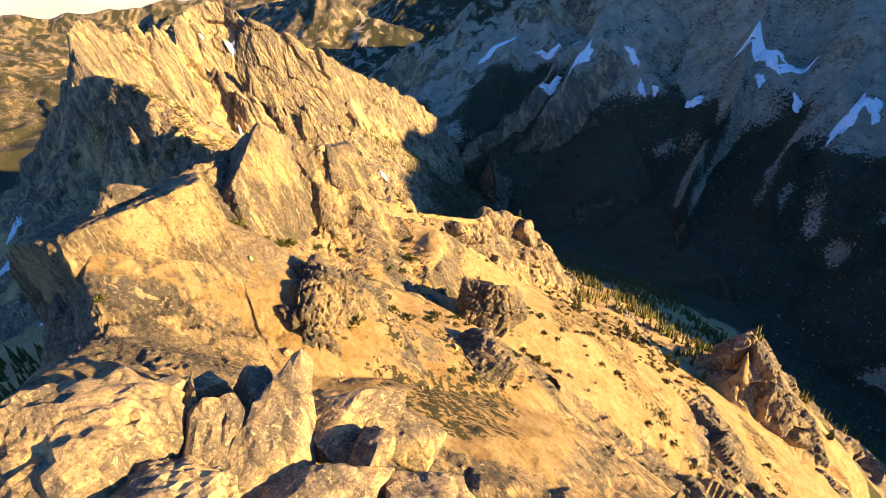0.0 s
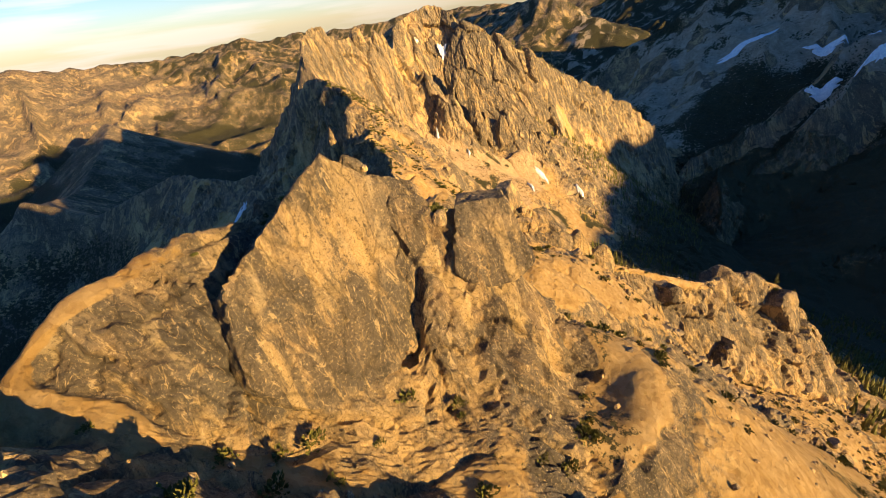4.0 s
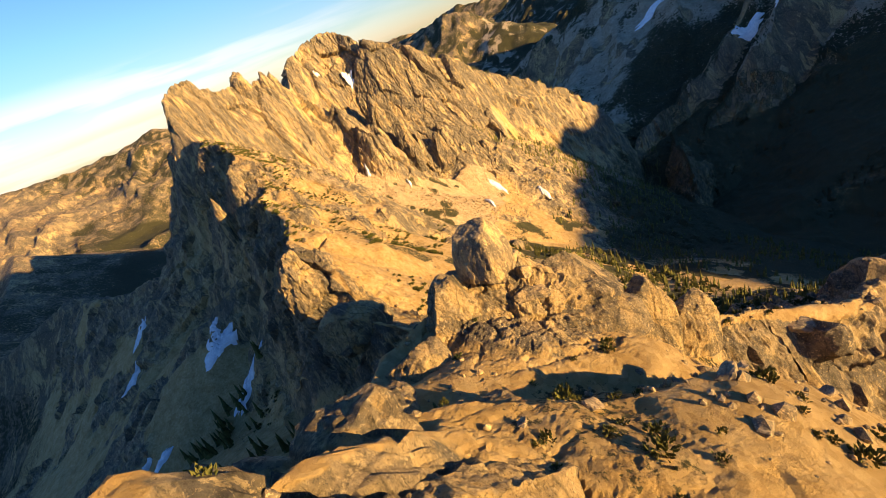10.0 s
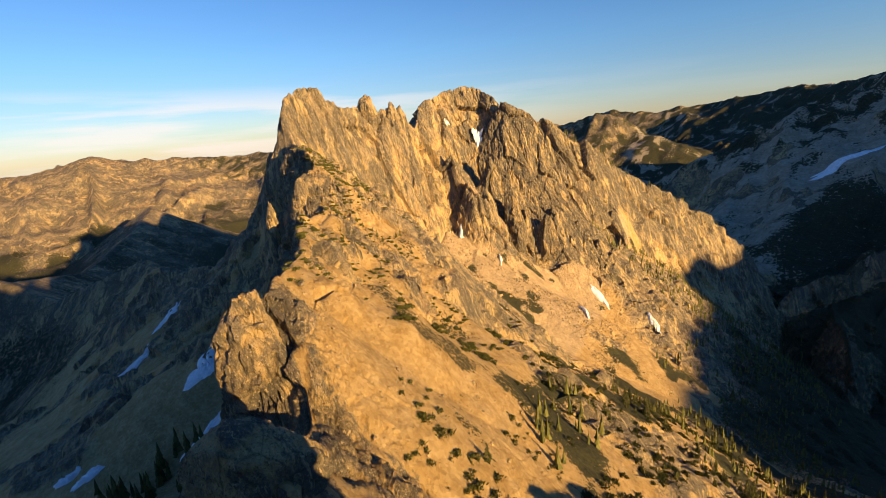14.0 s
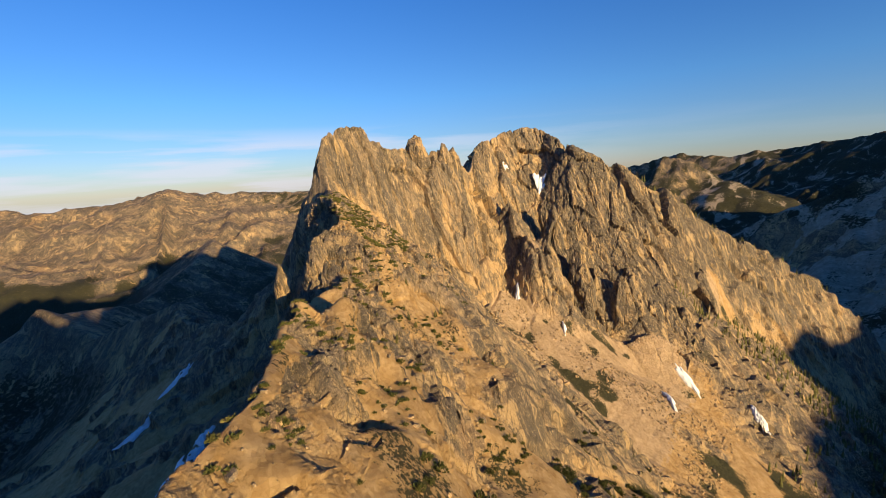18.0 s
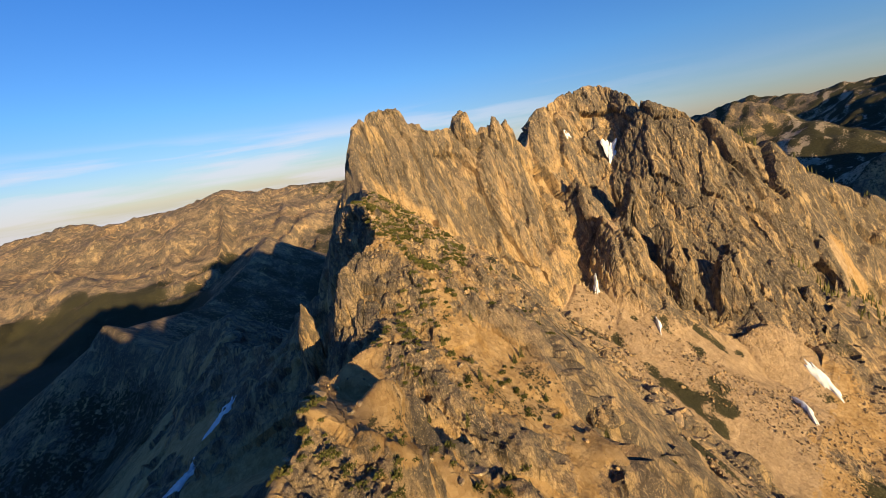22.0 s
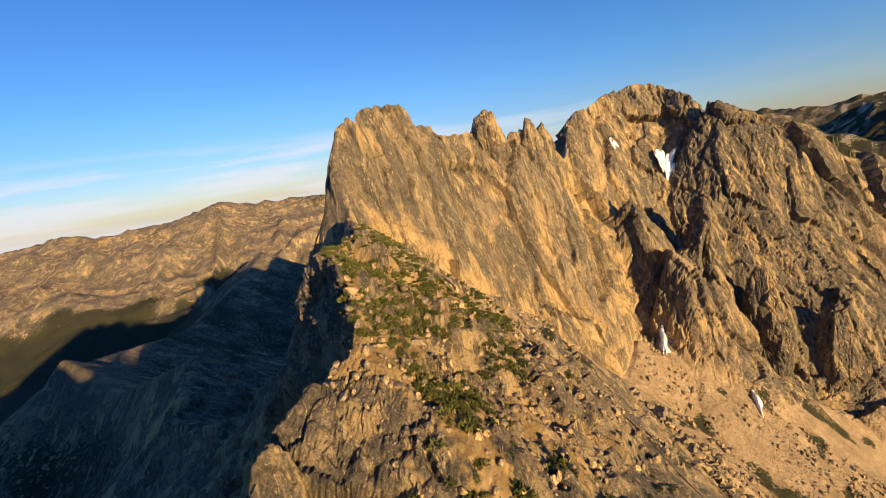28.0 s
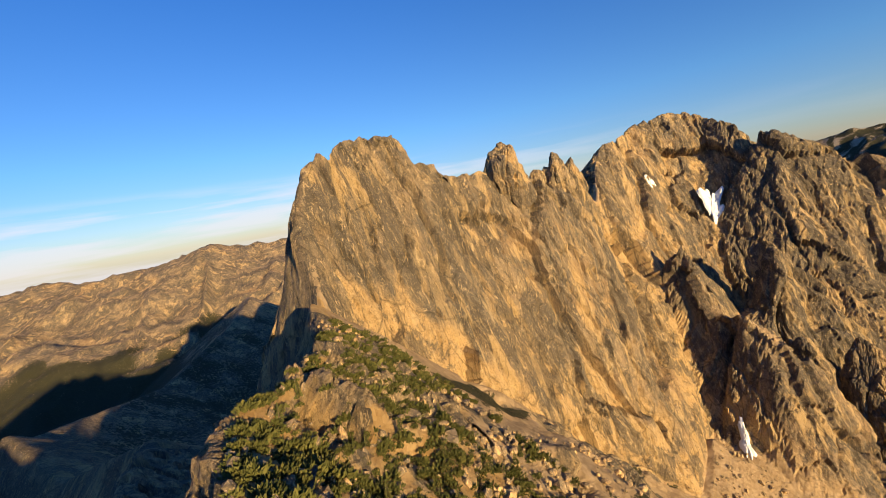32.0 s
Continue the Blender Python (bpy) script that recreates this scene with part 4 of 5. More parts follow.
for x, y, z, size, turn, seed, label in (
    (-56.5, 224.6, -86.0, (3.0, 2.6, 3.0), (10, 0, 60), 33, "pale angular block beside the pinnacle"),
    (-54.5, 223.8, -87.6, (2.6, 2.2, 2.2), (0, 18, 10), 34, "cracked tan block beside the pinnacle"),
    (-53.8, 221.4, -90.8, (4.6, 3.4, 2.6), (6, 12, 24), 32, "smooth grey slab leaning on the pinnacle"),
):
    block("pinnacle_boulder", label, x, y, size, turn, seed, 0.5, z, group="blocks round the pinnacle")

# the golden buttress in the saddle
rock_mass("saddle_buttress", "golden ribbed rock buttress standing in the saddle", (-142.5, 272.0, -110.0), (12.0, 8.5, 16.0), 364, 20, "buttress", taper=0.35, gold=0.45, cut=(0.6, 0.9), rough=1.4, cracks=1.4)
rock_mass("saddle_buttress", "low broken golden outcrop in the saddle", (-113.0, 249.5, -113.5), (11.0, 7.0, 8.0), 362, 35, "buttress", gold=0.4, rough=0.6)

# teeth on the tower's crest
rock_mass("gendarme", "blunt grey rock tooth on the wall's crest", (-350.0, 566.0, -41.0), (12.5, 15.0, 16.5), 371, 12, "rock tooth", "teeth on the crest", taper=0.48)
rock_mass("gendarme", "small rock tooth on the wall's crest", (-340.0, 590.0, -46.0), (7.5, 8.0, 12.5), 372, 0, "rock tooth", "teeth on the crest", taper=0.5)
rock_mass("gendarme", "small leaning rock tooth beside the notch", (-340.0, 604.0, -48.0), (7.0, 7.0, 12.5), 373, 10, "rock tooth", "teeth on the crest", taper=0.5)
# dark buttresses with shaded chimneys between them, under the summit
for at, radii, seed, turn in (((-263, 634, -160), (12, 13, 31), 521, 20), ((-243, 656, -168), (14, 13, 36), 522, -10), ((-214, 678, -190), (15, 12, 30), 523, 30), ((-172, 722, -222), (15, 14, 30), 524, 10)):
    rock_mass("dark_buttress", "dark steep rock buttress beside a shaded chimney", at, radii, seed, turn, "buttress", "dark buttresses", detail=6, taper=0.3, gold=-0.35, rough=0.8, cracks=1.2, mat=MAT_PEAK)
# the sunlit spire and the ribbed cliff west of the crest
rock_mass("rock_spire", "slender sunlit ochre rock spire above the shaded cirque", (-263.0, 373.5, -116.0), (4.6, 5.0, 25.0), 381, 20, "rock spire", taper=0.5, gold=0.5)
rock_mass("ribbed_cliff", "sunlit ribbed tan cliff below the crest", (-246.0, 382.0, -106.0), (8.0, 8.0, 22.0), 382, 20, "cliff", detail=6, taper=0.25, gold=0.35)
rock_mass("dark_outcrop", "small dark rock outcrop above the scree", (-188, 424, ground_z(-188, 424)[0] - 1), (7, 7, 4.5), 383, 30, taper=0.3, gold=0.25)
# dark crags above the sand slope
rock_mass("dark_crag", "dark fractured crag of tilted slabs with a shaded hollow", (-20.5, 56.5, -47.0), (9.5, 14.0, 11.0), 391, -20, "crag", "dark crags above the sand", detail=6, cracks=1.6, dip=(25, 30, 20), gold=-0.15, rough=1.4, taper=0.3)
rock_mass("dark_crag", "low dark fractured crag of tilted slabs above the sand", (8.0, 99.0, -79.0), (15.0, 8.5, 10.5), 392, 20, "crag", "dark crags above the sand", detail=6, cracks=1.6, taper=0.45, rough=1.7, dip=(20, 30, 10), gold=-0.15)
rock_mass("dark_crag", "grey fractured crag of split slabs beside the sand slope", (3.5, 63.5, ground_z(3.5, 63.5)[0] - 1.5), (9.0, 8.0, 5.0), 393, 30, "crag", "dark crags above the sand", cracks=1.2, dip=(20, 25, 0), gold=-0.1)

# boulders: a few forms, many stones
FORMS = [mesh_of("boulder", stone_points((1, 1, 0.8), 60 + k, 9, 3, 0.05), MAT_TALUS_STONE) for k in range(8)]
rng = np.random.RandomState(5)


def scatter(n, region, ok, seed):
    """About n places in a region of the plan (x0, x1, y0, y1) at which ok(x, y) holds."""
    r = np.random.RandomState(seed)
    x, y = r.uniform(region[0], region[1], n * 5), r.uniform(region[2], region[3], n * 5)
    good = ok(x, y)
    return x[good][:n], y[good][:n]


def boulders(n, region, ok, seed, lo, hi, label, group):
    r = np.random.RandomState(seed + 1)
    X, Y = scatter(n, region, ok, seed)
    for x, y, z in zip(X, Y, ground_z(X, Y)):
        s = lo * (hi / lo) ** (r.rand() ** 1.8)
        ob = new("boulder", FORMS[r.randint(len(FORMS))])
        ob.matrix_world = pose(x, y, z + 0.16 * s, *r.uniform(-25, 25, 2), r.uniform(0, 360)) @ Matrix.Diagonal((s * r.uniform(0.8, 1.3), s, s * r.uniform(0.7, 1.1), 1))
        tagged(ob, label, "boulder", group)


boulders(140, (-288, -185, 488, 560), lambda x, y: np.abs((x + 275) * 0.39 + (y - 532) * 0.92) < 13, 17, 1.5, 5.2, "large angular boulder at the edge of the scree fan", "boulders beside the scree fan")
boulders(50, (-30, 70, 195, 290), lambda x, y: ground_slope(x, y) < 1.7, 12, 1.4, 4.5, "white lichened boulder on the knoll's slope", "boulders below the knoll")
boulders(46, (-310, -245, 395, 460), lambda x, y: ground_slope(x, y) < 1.3, 13, 0.8, 2.6, "pale slabby stone among low shrubs", "stones on the shrubby ledge")
boulders(36, (-230, -140, 290, 420), lambda x, y: ground_slope(x, y) < 1.1, 14, 0.9, 2.6, "tan stone on the sandy slope", "stones on the sandy slope")
boulders(26, (-70, 0, 60, 215), lambda x, y: ground_slope(x, y) < 1.0, 15, 0.6, 1.8, "tan stone on the crest's ledges", "stones on the ledges")


def stone_stuff(name, label, places, lo, hi, seed):
    """Countless small stones as one mesh."""
    r = np.random.RandomState(seed)
    ball = bmesh.new()
    bmesh.ops.create_icosphere(ball, subdivisions=1, radius=0.5)
    d = np.array([v.co[:] for v in ball.verts])
    tri = np.array([[v.index for v in f.verts] for f in ball.faces])
    ball.free()
    P, F = [], []
    for k, (x, y, z) in enumerate(zip(*places, ground_z(*places))):
        s = lo * (hi / lo) ** (r.rand() ** 2)
        cut = np.minimum(1.0, 0.30 / np.maximum(np.abs(d @ (q := r.normal(size=3)) / np.linalg.norm(q)), 0.05))
        p = d * np.maximum(cut, 0.55)[:, None] * s * r.uniform(0.7, 1.3, 3)
        P.append(p + (x, y, z + 0.1 * s))
        F.append(tri + len(d) * k)
    me = bpy.data.meshes.new(name)
    me.from_pydata(np.concatenate(P).tolist(), [], np.concatenate(F).tolist())
    me.materials.append(MAT_TALUS_STONE)
    return tagged(new(name, me), label, "stones", kind="stuff")


stone_stuff("talus_stones", "pale broken talus below the rock wall", scatter(2600, (-290, -120, 450, 690), lambda x, y: (ground_slope(x, y) < 0.95) & (fbm2(x, y, 40, 331, 3) > -0.1), 21), 0.6, 2.4, 22)
stone_stuff("talus_blocks", "pale angular blocks in the talus below the wall", scatter(160, (-275, -190, 500, 600), lambda x, y: np.abs((x + 262) - (560 - y) * -0.1 - (570 - y) * 0.9) < 30, 11), 1.4, 4.2, 29)
stone_stuff("slope_stones", "scattered tan stones on the sandy slopes", scatter(3000, (-240, 60, 40, 430), lambda x, y: ground_slope(x, y) < 1.1, 23), 0.3, 1.5, 24)
stone_stuff("knoll_stones", "white broken stones on the knoll's slopes", scatter(1500, (-40, 110, 190, 330), lambda x, y: ground_slope(x, y) < 1.6, 25), 0.6, 2.6, 26)
stone_stuff("ledge_stones", "pale slabby stones among the shrubs", scatter(2000, (-325, -225, 395, 470), lambda x, y: ground_slope(x, y) < 1.4, 27), 0.5, 2.0, 28)

# ---- snow ----
m, n, l, p = material("old_snow")
l.new(ramp(n, l, noise_node(n, l, 0.25, 6, 0.65), [(0.35, (0.58, 0.62, 0.68)), (0.6, (0.80, 0.82, 0.85))]), p.inputs["Base Color"])
p.inputs["Roughness"].default_value = 0.75
l.new(bump(n, l, noise_node(n, l, 0.9, 5, 0.6), 0.4, 0.3), p.inputs["Normal"])
MAT_SNOW = m


def snow(x, y, long, wide, turn, seed, lift=0.6, label="old grey-white snow patch in a gully"):
    """A snow patch that lies on the ground, thick in the middle, ragged at the rim."""
    r = np.random.RandomState(seed)
    rings, spokes = 9, 36
    a = np.linspace(0, 2 * math.pi, spokes, endpoint=False)
    rag = 1 + 0.28 * np.sin(a * 2 + r.rand() * 6) * r.rand() + 0.22 * np.sin(a * 3 + r.rand() * 6) + 0.16 * np.sin(a * 7 + r.rand() * 6) + 0.1 * r.normal(size=spokes)
    c, s = math.cos(radians(turn)), math.sin(radians(turn))
    co, faces = [], []
    for k in range(rings + 1):
        f = k / rings
        u, v = np.cos(a) * rag * f * long / 2, np.sin(a) * rag * f * wide / 2
        X, Y = x + u * c - v * s, y + u * s + v * c
        Z = ground_z(X, Y) + lift * (1.9 * (1 - f ** 3) - 0.9 * (k == rings))
        co += list(zip(X.tolist(), Y.tolist(), Z.tolist()))
    for k in range(rings):
        for j in range(spokes):
            q = (j + 1) % spokes
            faces.append((k * spokes + j, k * spokes + q, (k + 1) * spokes + q, (k + 1) * spokes + j))
    me = bpy.data.meshes.new("snow_patch")
    me.from_pydata(co, [], faces)
    me.materials.append(MAT_SNOW)
    me.shade_smooth()
    tagged(new("snow_patch", me), label, "snow patch", "snow patches")


for k, (x, y, long, wide, turn) in enumerate((
    (-283, 611, 10, 4, 125), (-240, 611, 8, 3, 130), (-309, 711, 11, 9, 60), (-332, 682, 6, 4, 60), (-163, 631, 26, 6, 120), (-158, 668, 22, 7, 155),
    (-108, 681, 16, 6, 140))):
    snow(x, y, long, wide, turn, 100 + k, 1.2, "sunlit white snow patch at the foot of the cliffs")
for k, (x, y, long, wide, turn) in enumerate((
    (-280, 332, 24, 13, 60), (-249, 309, 30, 9, 60), (-416, 380, 26, 8, 80), (-410, 350, 20, 6, 75), (-298, 276, 14, 5, 60), (-314, 272, 12, 4, 60), (-286, 342, 9, 6, 70))):
    snow(x, y, long, wide, turn, 130 + k, 1.0, "blue-shaded snow patch in the western cirque")
for k, (x, y, long, wide, turn) in enumerate((
    (138, 1418, 120, 22, 25), (286, 1376, 70, 18, 160), (343, 1237, 80, 22, 40), (320, 1300, 60, 14, 10), (470, 1232, 14, 60, 20), (264, 1210, 70, 14, 20), (474, 1158, 12, 50, 0), (500, 1140, 12, 24, 0),
    (569, 1077, 46, 30, 40), (695, 1086, 110, 34, 150), (700, 1060, 22, 70, 20), (739, 1037, 80, 26, 10), (669, 1024, 16, 26, 0), (714, 954, 14, 36, 0), (742, 850, 100, 24, 40), (789, 862, 60, 30, 60))):
    snow(x, y, long, wide, turn, 160 + k, 2.5, "large snowfield on the shaded range")

# ---- trees and shrubs ----
def leaf_material(name, dark, light):
    m, n, l, p = material(name)
    info = n.new("ShaderNodeObjectInfo")
    geo = n.new("ShaderNodeNewGeometry")
    f = calc(n, l, "ADD", calc(n, l, "MULTIPLY", geo.outputs["Random Per Island"], 0.6), calc(n, l, "MULTIPLY", info.outputs["Random"], 0.4))
    l.new(ramp(n, l, f, [(0.1, dark), (0.9, light)]), p.inputs["Base Color"])
    p.inputs["Roughness"].default_value = 0.8
    p.inputs["Specular IOR Level"].default_value = 0.15
    return m


MAT_NEEDLES = leaf_material("conifer_needles", (0.045, 0.055, 0.018), (0.150, 0.140, 0.045))
MAT_SHRUB = leaf_material("shrub_needles", (0.040, 0.050, 0.015), (0.150, 0.140, 0.042))
m, n, l, p = material("weathered_bark")
l.new(ramp(n, l, noise_node(n, l, 6, 5, 0.6, (1, 1, 0.2)), [(0.3, (0.07, 0.05, 0.035)), (0.7, (0.19, 0.15, 0.11))]), p.inputs["Base Color"])
p.inputs["Roughness"].default_value = 0.9
MAT_BARK = m


def sprays(bm, r, at, way, long, wide):
    """One drooping spray of needles: two crossed, ragged blades."""
    way = Vector(way).normalized()
    side = way.cross(Vector((0, 0, 1)))
    side = side.normalized() if side.length > 0.01 else Vector((1, 0, 0))
    up = side.cross(way)
    at = Vector(at)
    for s in (side, (side * 0.3 + up).normalized()):
        tip = at + way * long - Vector((0, 0, long * r.uniform(0.0, 0.25)))
        a = bm.verts.new(at - s * wide * 0.25)
        b = bm.verts.new(at + way * long * 0.45 + s * wide * r.uniform(0.35, 0.6))
        c = bm.verts.new(tip)
        d = bm.verts.new(at + way * long * 0.5 - s * wide * r.uniform(0.35, 0.6))
        bm.faces.new((a, b, c, d))


def crown_mesh(seed, tiers, per, spread, high):
    """A conifer's crown, unit height: whorls of sprays that shorten towards the tip, with gaps."""
    r = np.random.RandomState(seed)
    bm = bmesh.new()
    for k in range(tiers):
        f = k / (tiers - 1)
        z = 0.10 + 0.86 * f
        reach = spread * (1 - f) ** 0.8 * r.uniform(0.7, 1.15) + 0.03
        for j in range(per):
            if r.rand() < 0.16:
                continue
            a = (j + r.uniform(-0.4, 0.4)) / per * 2 * math.pi + k
            way = (math.cos(a), math.sin(a), 0.30 - 0.45 * (1 - f) + r.uniform(-0.15, 0.15))
            at = (way[0] * reach * 0.12, way[1] * reach * 0.12, z + r.uniform(-0.02, 0.02))
            sprays(bm, r, at, way, reach * r.uniform(0.75, 1.2), reach * 0.55 + 0.03)
    sprays(bm, r, (0, 0, 0.9), (0.05, 0, 1), 0.12, 0.04)
    me = bpy.data.meshes.new("crown")
    bm.to_mesh(me)
    bm.free()
    me.materials.append(MAT_NEEDLES)
    return me


def trunk_mesh(seed):
    r = np.random.RandomState(seed)
    bm = bmesh.new()
    rings = []
    for k in range(6):
        f = k / 5
        w = 0.024 * (1 - f) + 0.003
        c = (0.02 * math.sin(f * 5 + seed), 0.015 * math.sin(f * 4 + 2 * seed), f * 0.97 - 0.04)
        rings.append([bm.verts.new((c[0] + w * math.cos(a), c[1] + w * math.sin(a), c[2])) for a in np.linspace(0, 2 * math.pi, 7)[:-1]])
    for lo, hi in zip(rings, rings[1:]):
        for j in range(6):
            bm.faces.new((lo[j], lo[(j + 1) % 6], hi[(j + 1) % 6], hi[j]))
    for k in range(5):
        a, z = r.uniform(0, 6.28), r.uniform(0.15, 0.6)
        w = Vector((math.cos(a), math.sin(a), 0.2))
        q = [bm.verts.new(Vector((0, 0, z)) + d) for d in (Vector((0, 0, 0.008)), Vector((0, 0, -0.008)), w * 0.16)]
        bm.faces.new(q)
    me = bpy.data.meshes.new("trunk")
    bm.to_mesh(me)
    bm.free()
    me.materials.append(MAT_BARK)
    return me


TREE_FORMS = [(trunk_mesh(k), crown_mesh(200 + k, 11, 7, (0.20, 0.26, 0.17, 0.23)[k], 1)) for k in range(4)]


def tree(x, y, z, high, turn, form, label, group):
    ob = new("conifer", None)
    ob.empty_display_size = 0.1
    ob.matrix_world = pose(x, y, z - 0.15, 0, 0, turn) @ Matrix.Scale(high, 4)
    for name, me in zip(("trunk", "crown"), TREE_FORMS[form]):
        part = new(name, me)
        part.parent = ob
    return tagged(ob, label, "tree", group)


def bench(x, y):
    """The gentle sunny bench below the crest, where trees stand in rows and groves."""
    grove = fbm2(x, y, 46, 301, 3)
    return (ground_slope(x, y) < 0.95) & (grove > 0.15) & (x > along(np.clip(y, -60, 470)) + 45)


def trees(n, region, ok, seed, lo, hi, label, group):
    r = np.random.RandomState(seed + 1)
    X, Y = scatter(n, region, ok, seed)
    for x, y, z in zip(X, Y, ground_z(X, Y)):
        tree(x, y, z, r.uniform(lo, hi), r.uniform(0, 360), r.randint(4), label, group)


trees(170, (-105, 60, 300, 520), bench, 41, 4.0, 8.0, "slender dark green conifer on the sunny bench", "conifers on the bench")
trees(60, (40, 260, 150, 420), lambda x, y: (ground_slope(x, y) < 1.0) & (fbm2(x, y, 46, 301, 3) > 0.0), 43, 5.0, 9.0, "tall dark conifer by the tarn", "conifers by the tarn")
trees(26, (-235, -180, 345, 420), lambda x, y: (ground_slope(x, y) < 1.3) & (x > along(y) + 6), 45, 2.0, 4.0, "short wind-bent conifer on the sandy slope", "conifers on the sandy slope")
trees(30, (-300, -240, 415, 465), lambda x, y: (ground_slope(x, y) < 1.4) & (x > along(y) + 4), 47, 1.8, 3.4, "short bushy conifer on the shrubby ledge", "conifers on the ledge")
trees(10, (-76, -60, 140, 215), lambda x, y: (ground_slope(x, y) < 3.0) & (x < along(y) - 1), 49, 1.5, 3.0, "stunted conifer clinging to the cliff's edge", "conifers on the cliff edge")


def tree_stuff(name, label, places, lo, hi, seed):
    """Woods too many to count, as one mesh of small ragged conifers."""
    r = np.random.RandomState(seed)
    P, F, c = [], [], 0
    X, Y = places
    for x, y, z in zip(X, Y, ground_z(X, Y)):
        h = r.uniform(lo, hi)
        for k in range(4):
            zz, w = h * (0.05 + 0.22 * k), h * 0.19 * (1 - k * 0.21)
            a0 = r.uniform(0, 6)
            ring = [(x + w * r.uniform(0.6, 1.2) * math.cos(a0 + j * 1.2566), y + w * r.uniform(0.6, 1.2) * math.sin(a0 + j * 1.2566), z + zz - h * r.uniform(0, 0.06)) for j in range(5)]
            P += ring + [(x, y, z + zz + h * 0.36)]
            F += [(c + j, c + (j + 1) % 5, c + 5) for j in range(5)]
            c += 6
    me = bpy.data.meshes.new(name)
    me.from_pydata(P, [], F)
    me.materials.append(MAT_NEEDLES)
    return tagged(new(name, me), label, "trees", kind="stuff")


def wooded(x, y):
    return (ground_slope(x, y) < 1.0) & (fbm2(x, y, 60, 305, 4) > 0.05)


tree_stuff("bench_woods", "open conifer woods on the lower bench", scatter(1500, (-150, 330, 330, 760), lambda x, y: wooded(x, y) & (x > -140 + 0.25 * np.abs(y - 480)), 51), 4, 8.5, 52)
tree_stuff("tarn_woods", "dense conifer woods on the slope by the tarn", scatter(1300, (90, 410, 180, 520), wooded, 53), 5, 10, 54)
tree_stuff("shoulder_woods", "sparse conifers on the mountain's long shoulder", scatter(1300, (-240, 60, 740, 1060), lambda x, y: ground_slope(x, y) < 1.3, 55), 4, 8, 56)
tree_stuff("cirque_woods", "dark firs on the shaded cirque slopes", scatter(420, (-420, -90, 60, 330), lambda x, y: (ground_slope(x, y) < 1.0) & (fbm2(x, y, 50, 307, 3) > 0.35) & (x < along(y) - 50), 57), 6, 13, 58)


def shrub_mesh(seed):
    """A low wind-pruned shrub, unit width: many upright and sprawling sprays."""
    r = np.random.RandomState(seed)
    bm = bmesh.new()
    for k in range(70):
        a, d = r.uniform(0, 6.283), 0.5 * r.rand() ** 0.6
        lobed = 0.7 + 0.3 * math.sin(3 * a + seed)
        at = (d * lobed * math.cos(a), d * lobed * math.sin(a), r.uniform(0.0, 0.22) * (1.2 - d))
        sprays(bm, r, at, (math.cos(a) * d, math.sin(a) * d, r.uniform(0.3, 0.9)), r.uniform(0.14, 0.30), r.uniform(0.08, 0.15))
    me = bpy.data.meshes.new("shrub")
    bm.to_mesh(me)
    bm.free()
    me.materials.append(MAT_SHRUB)
    return me


SHRUBS = [shrub_mesh(400 + k) for k in range(6)]


def shrubs(n, region, ok, seed, lo, hi, label, group):
    r = np.random.RandomState(seed + 1)
    X, Y = scatter(n, region, ok, seed)
    for x, y, z in zip(X, Y, ground_z(X, Y)):
        s = r.uniform(lo, hi)
        ob = new("shrub", SHRUBS[r.randint(6)])
        ob.matrix_world = pose(x, y, z - 0.05 * s, 0, 0, r.uniform(0, 360)) @ Matrix.Diagonal((s, s * r.uniform(0.7, 1.2), s * r.uniform(0.8, 1.2), 1))
        tagged(ob, label, "shrub", group)


def ledge(x, y):
    v = x - along(y)
    return (ground_slope(x, y) < 1.6) & (v > 1) & (v < 62) & (fbm2(x, y, 14, 311, 3) > -0.35)


def sandy(x, y):
    return (ground_slope(x, y) < 1.2) & (fbm2(x, y, 20, 313, 3) > 0.1)


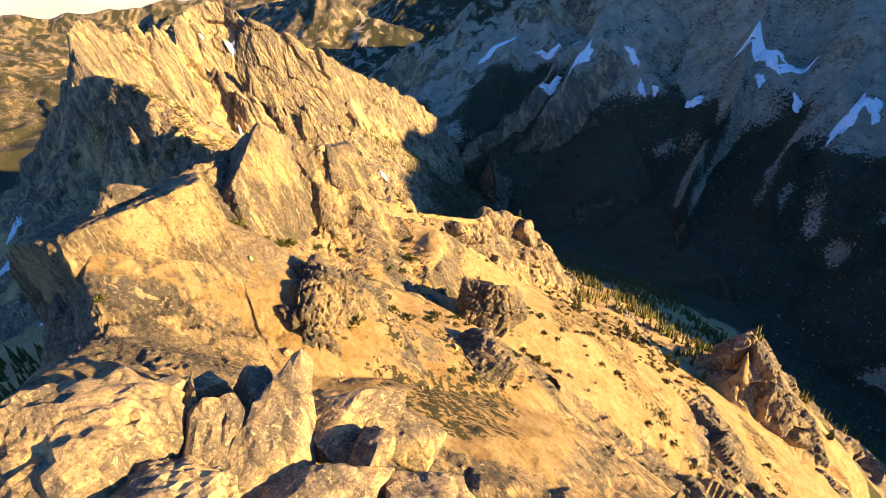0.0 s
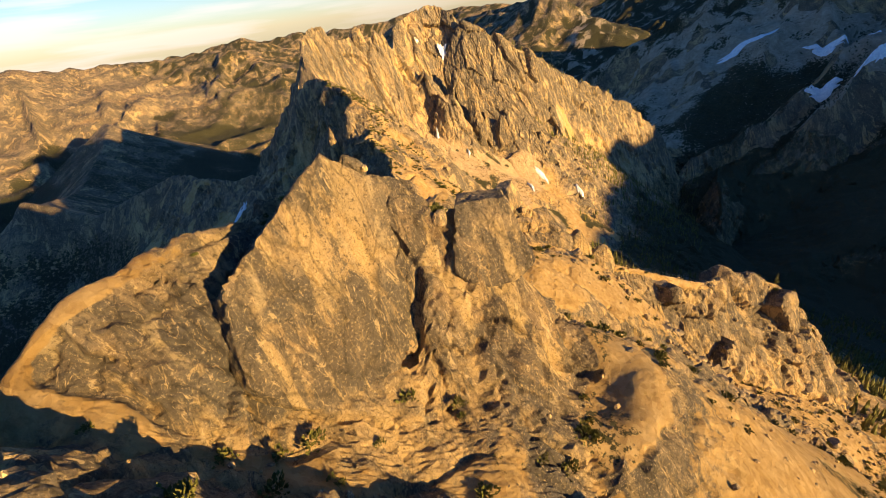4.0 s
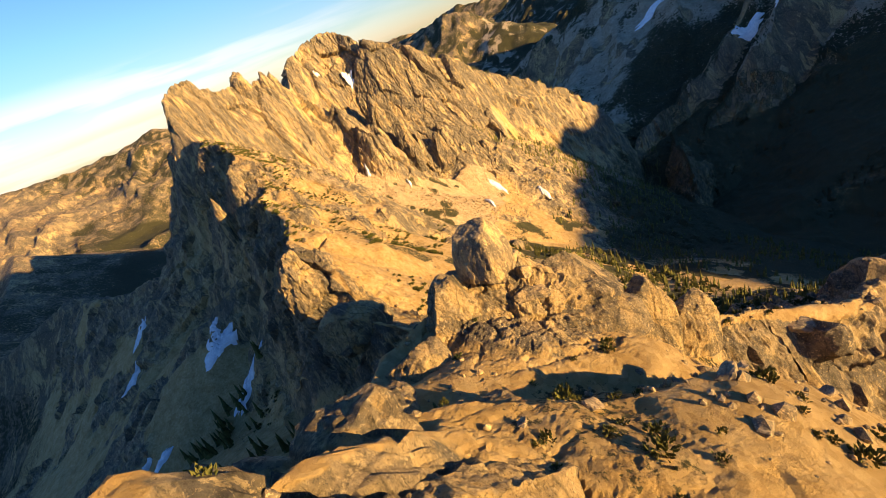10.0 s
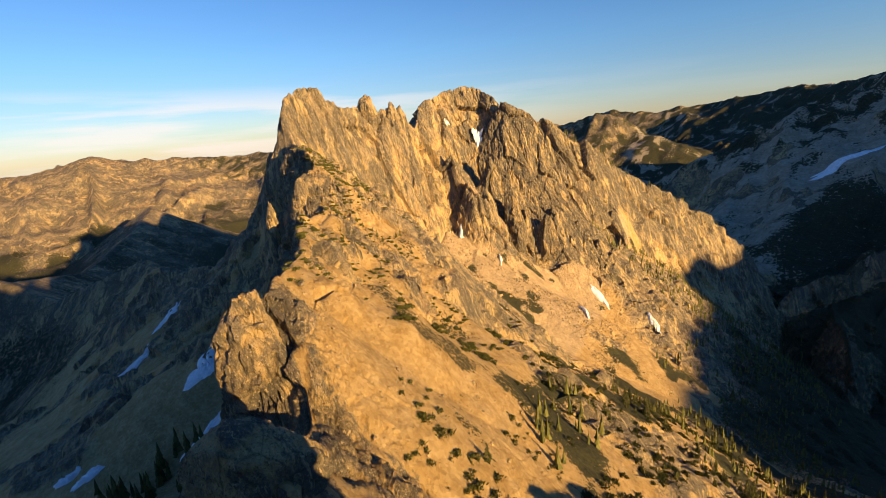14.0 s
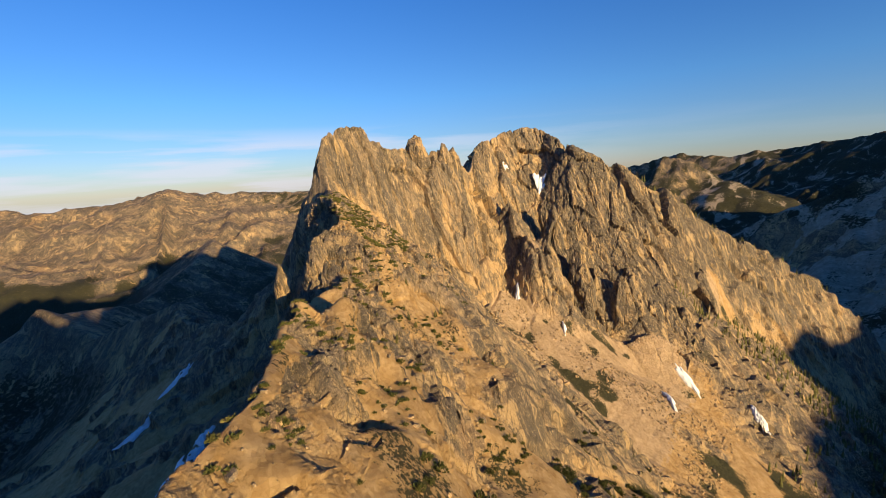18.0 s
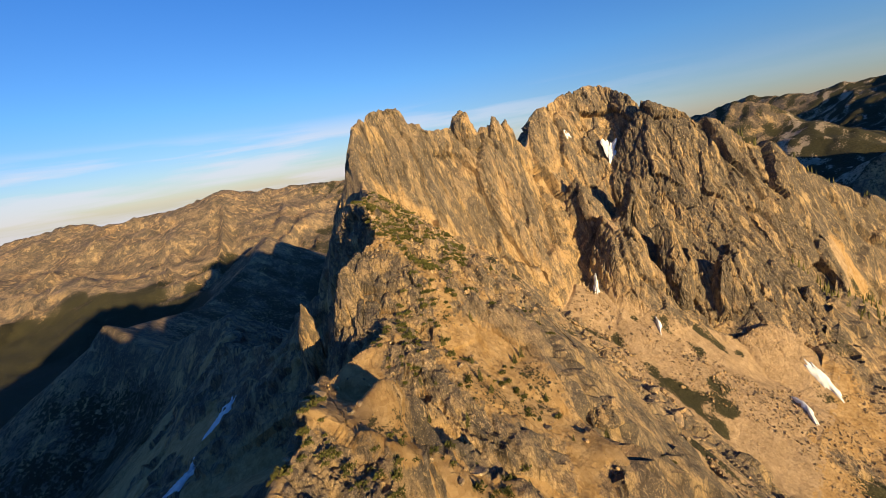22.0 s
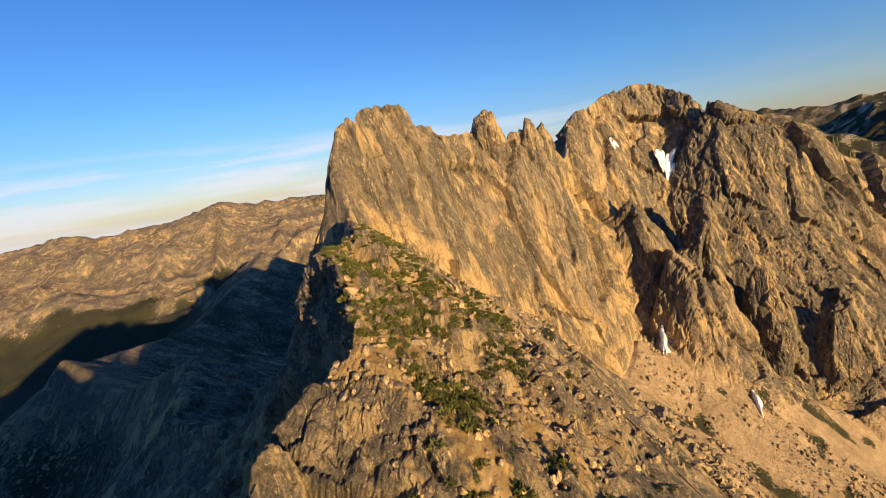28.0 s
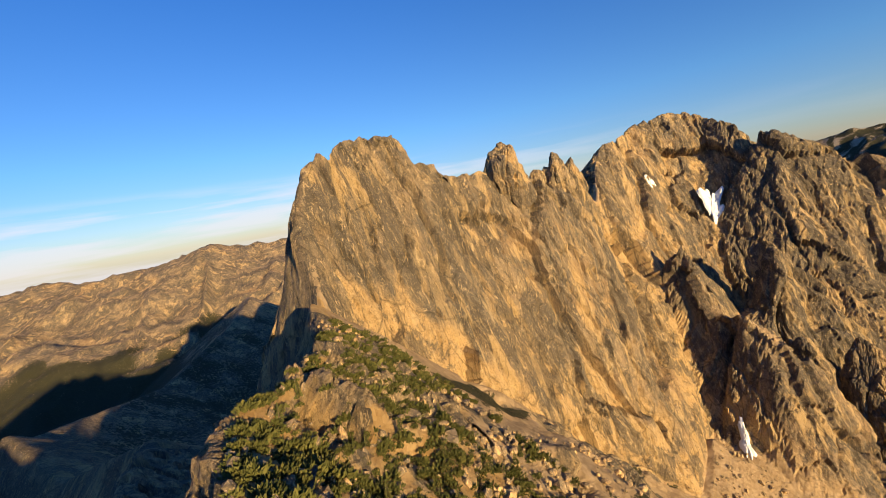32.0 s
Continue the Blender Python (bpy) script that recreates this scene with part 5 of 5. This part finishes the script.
def shrub_stuff(name, label, places, lo, hi, seed):
    """Low shrubs past counting, as one mesh."""
    r = np.random.RandomState(seed)
    forms = []
    for me in SHRUBS[:3]:
        co = np.empty(len(me.vertices) * 3, np.float32)
        me.vertices.foreach_get("co", co)
        forms.append((co.reshape(-1, 3), np.array([f.vertices[:] for f in me.polygons])))
    P, F, c = [], [], 0
    for x, y, z in zip(*places, ground_z(*places)):
        co, q = forms[r.randint(3)]
        s, a = r.uniform(lo, hi), r.uniform(0, 6.28)
        turn = np.array(((math.cos(a), math.sin(a), 0), (-math.sin(a), math.cos(a), 0), (0, 0, 1)))
        P.append(co @ turn * s + (x, y, z - 0.05 * s))
        F.append(q + c)
        c += len(co)
    me = bpy.data.meshes.new(name)
    me.from_pydata(np.concatenate(P).tolist(), [], np.concatenate(F).tolist())
    me.materials.append(MAT_SHRUB)
    return tagged(new(name, me), label, "shrubs", kind="stuff")


shrubs(190, (-315, -225, 400, 468), ledge, 61, 1.6, 4.2, "low olive-green wind-pruned conifer shrub on the ledge", "shrubs on the ledge")
shrubs(60, (-240, -150, 290, 405), sandy, 63, 1.4, 3.4, "low olive shrub on the sandy slope", "shrubs on the sandy slope")
shrubs(24, (-72, -10, 20, 220), lambda x, y: (ground_slope(x, y) < 0.9) & (np.abs(x - along(y)) < 14), 69, 0.8, 1.8, "tufted yellow-green shrub on the crest", "shrubs on the crest")
shrub_stuff("ledge_shrubs", "olive-green shrub cover on the ledge", scatter(1500, (-322, -235, 404, 470), ledge, 71), 1.0, 2.9, 72)
shrub_stuff("bench_shrubs", "dark shrub thickets on the bench", scatter(900, (-160, 40, 290, 520), lambda x, y: (ground_slope(x, y) < 1.0) & (x > along(np.clip(y, -60, 470)) + 25) & (fbm2(x, y, 24, 315, 3) > 0.0), 73), 2.0, 5.0, 74)
shrub_stuff("slope_shrubs", "small green shrubs on the sunny slope", scatter(520, (-50, 130, 50, 330), lambda x, y: (ground_slope(x, y) < 1.3) & (x > along(y) + 6) & (fbm2(x, y, 24, 317, 3) > 0.0), 75), 1.2, 3.6, 76)
shrub_stuff("rim_shrubs", "small shrubs in cracks of the sandy slope", scatter(480, (-235, -90, 280, 440), sandy, 77), 0.8, 3.0, 78)
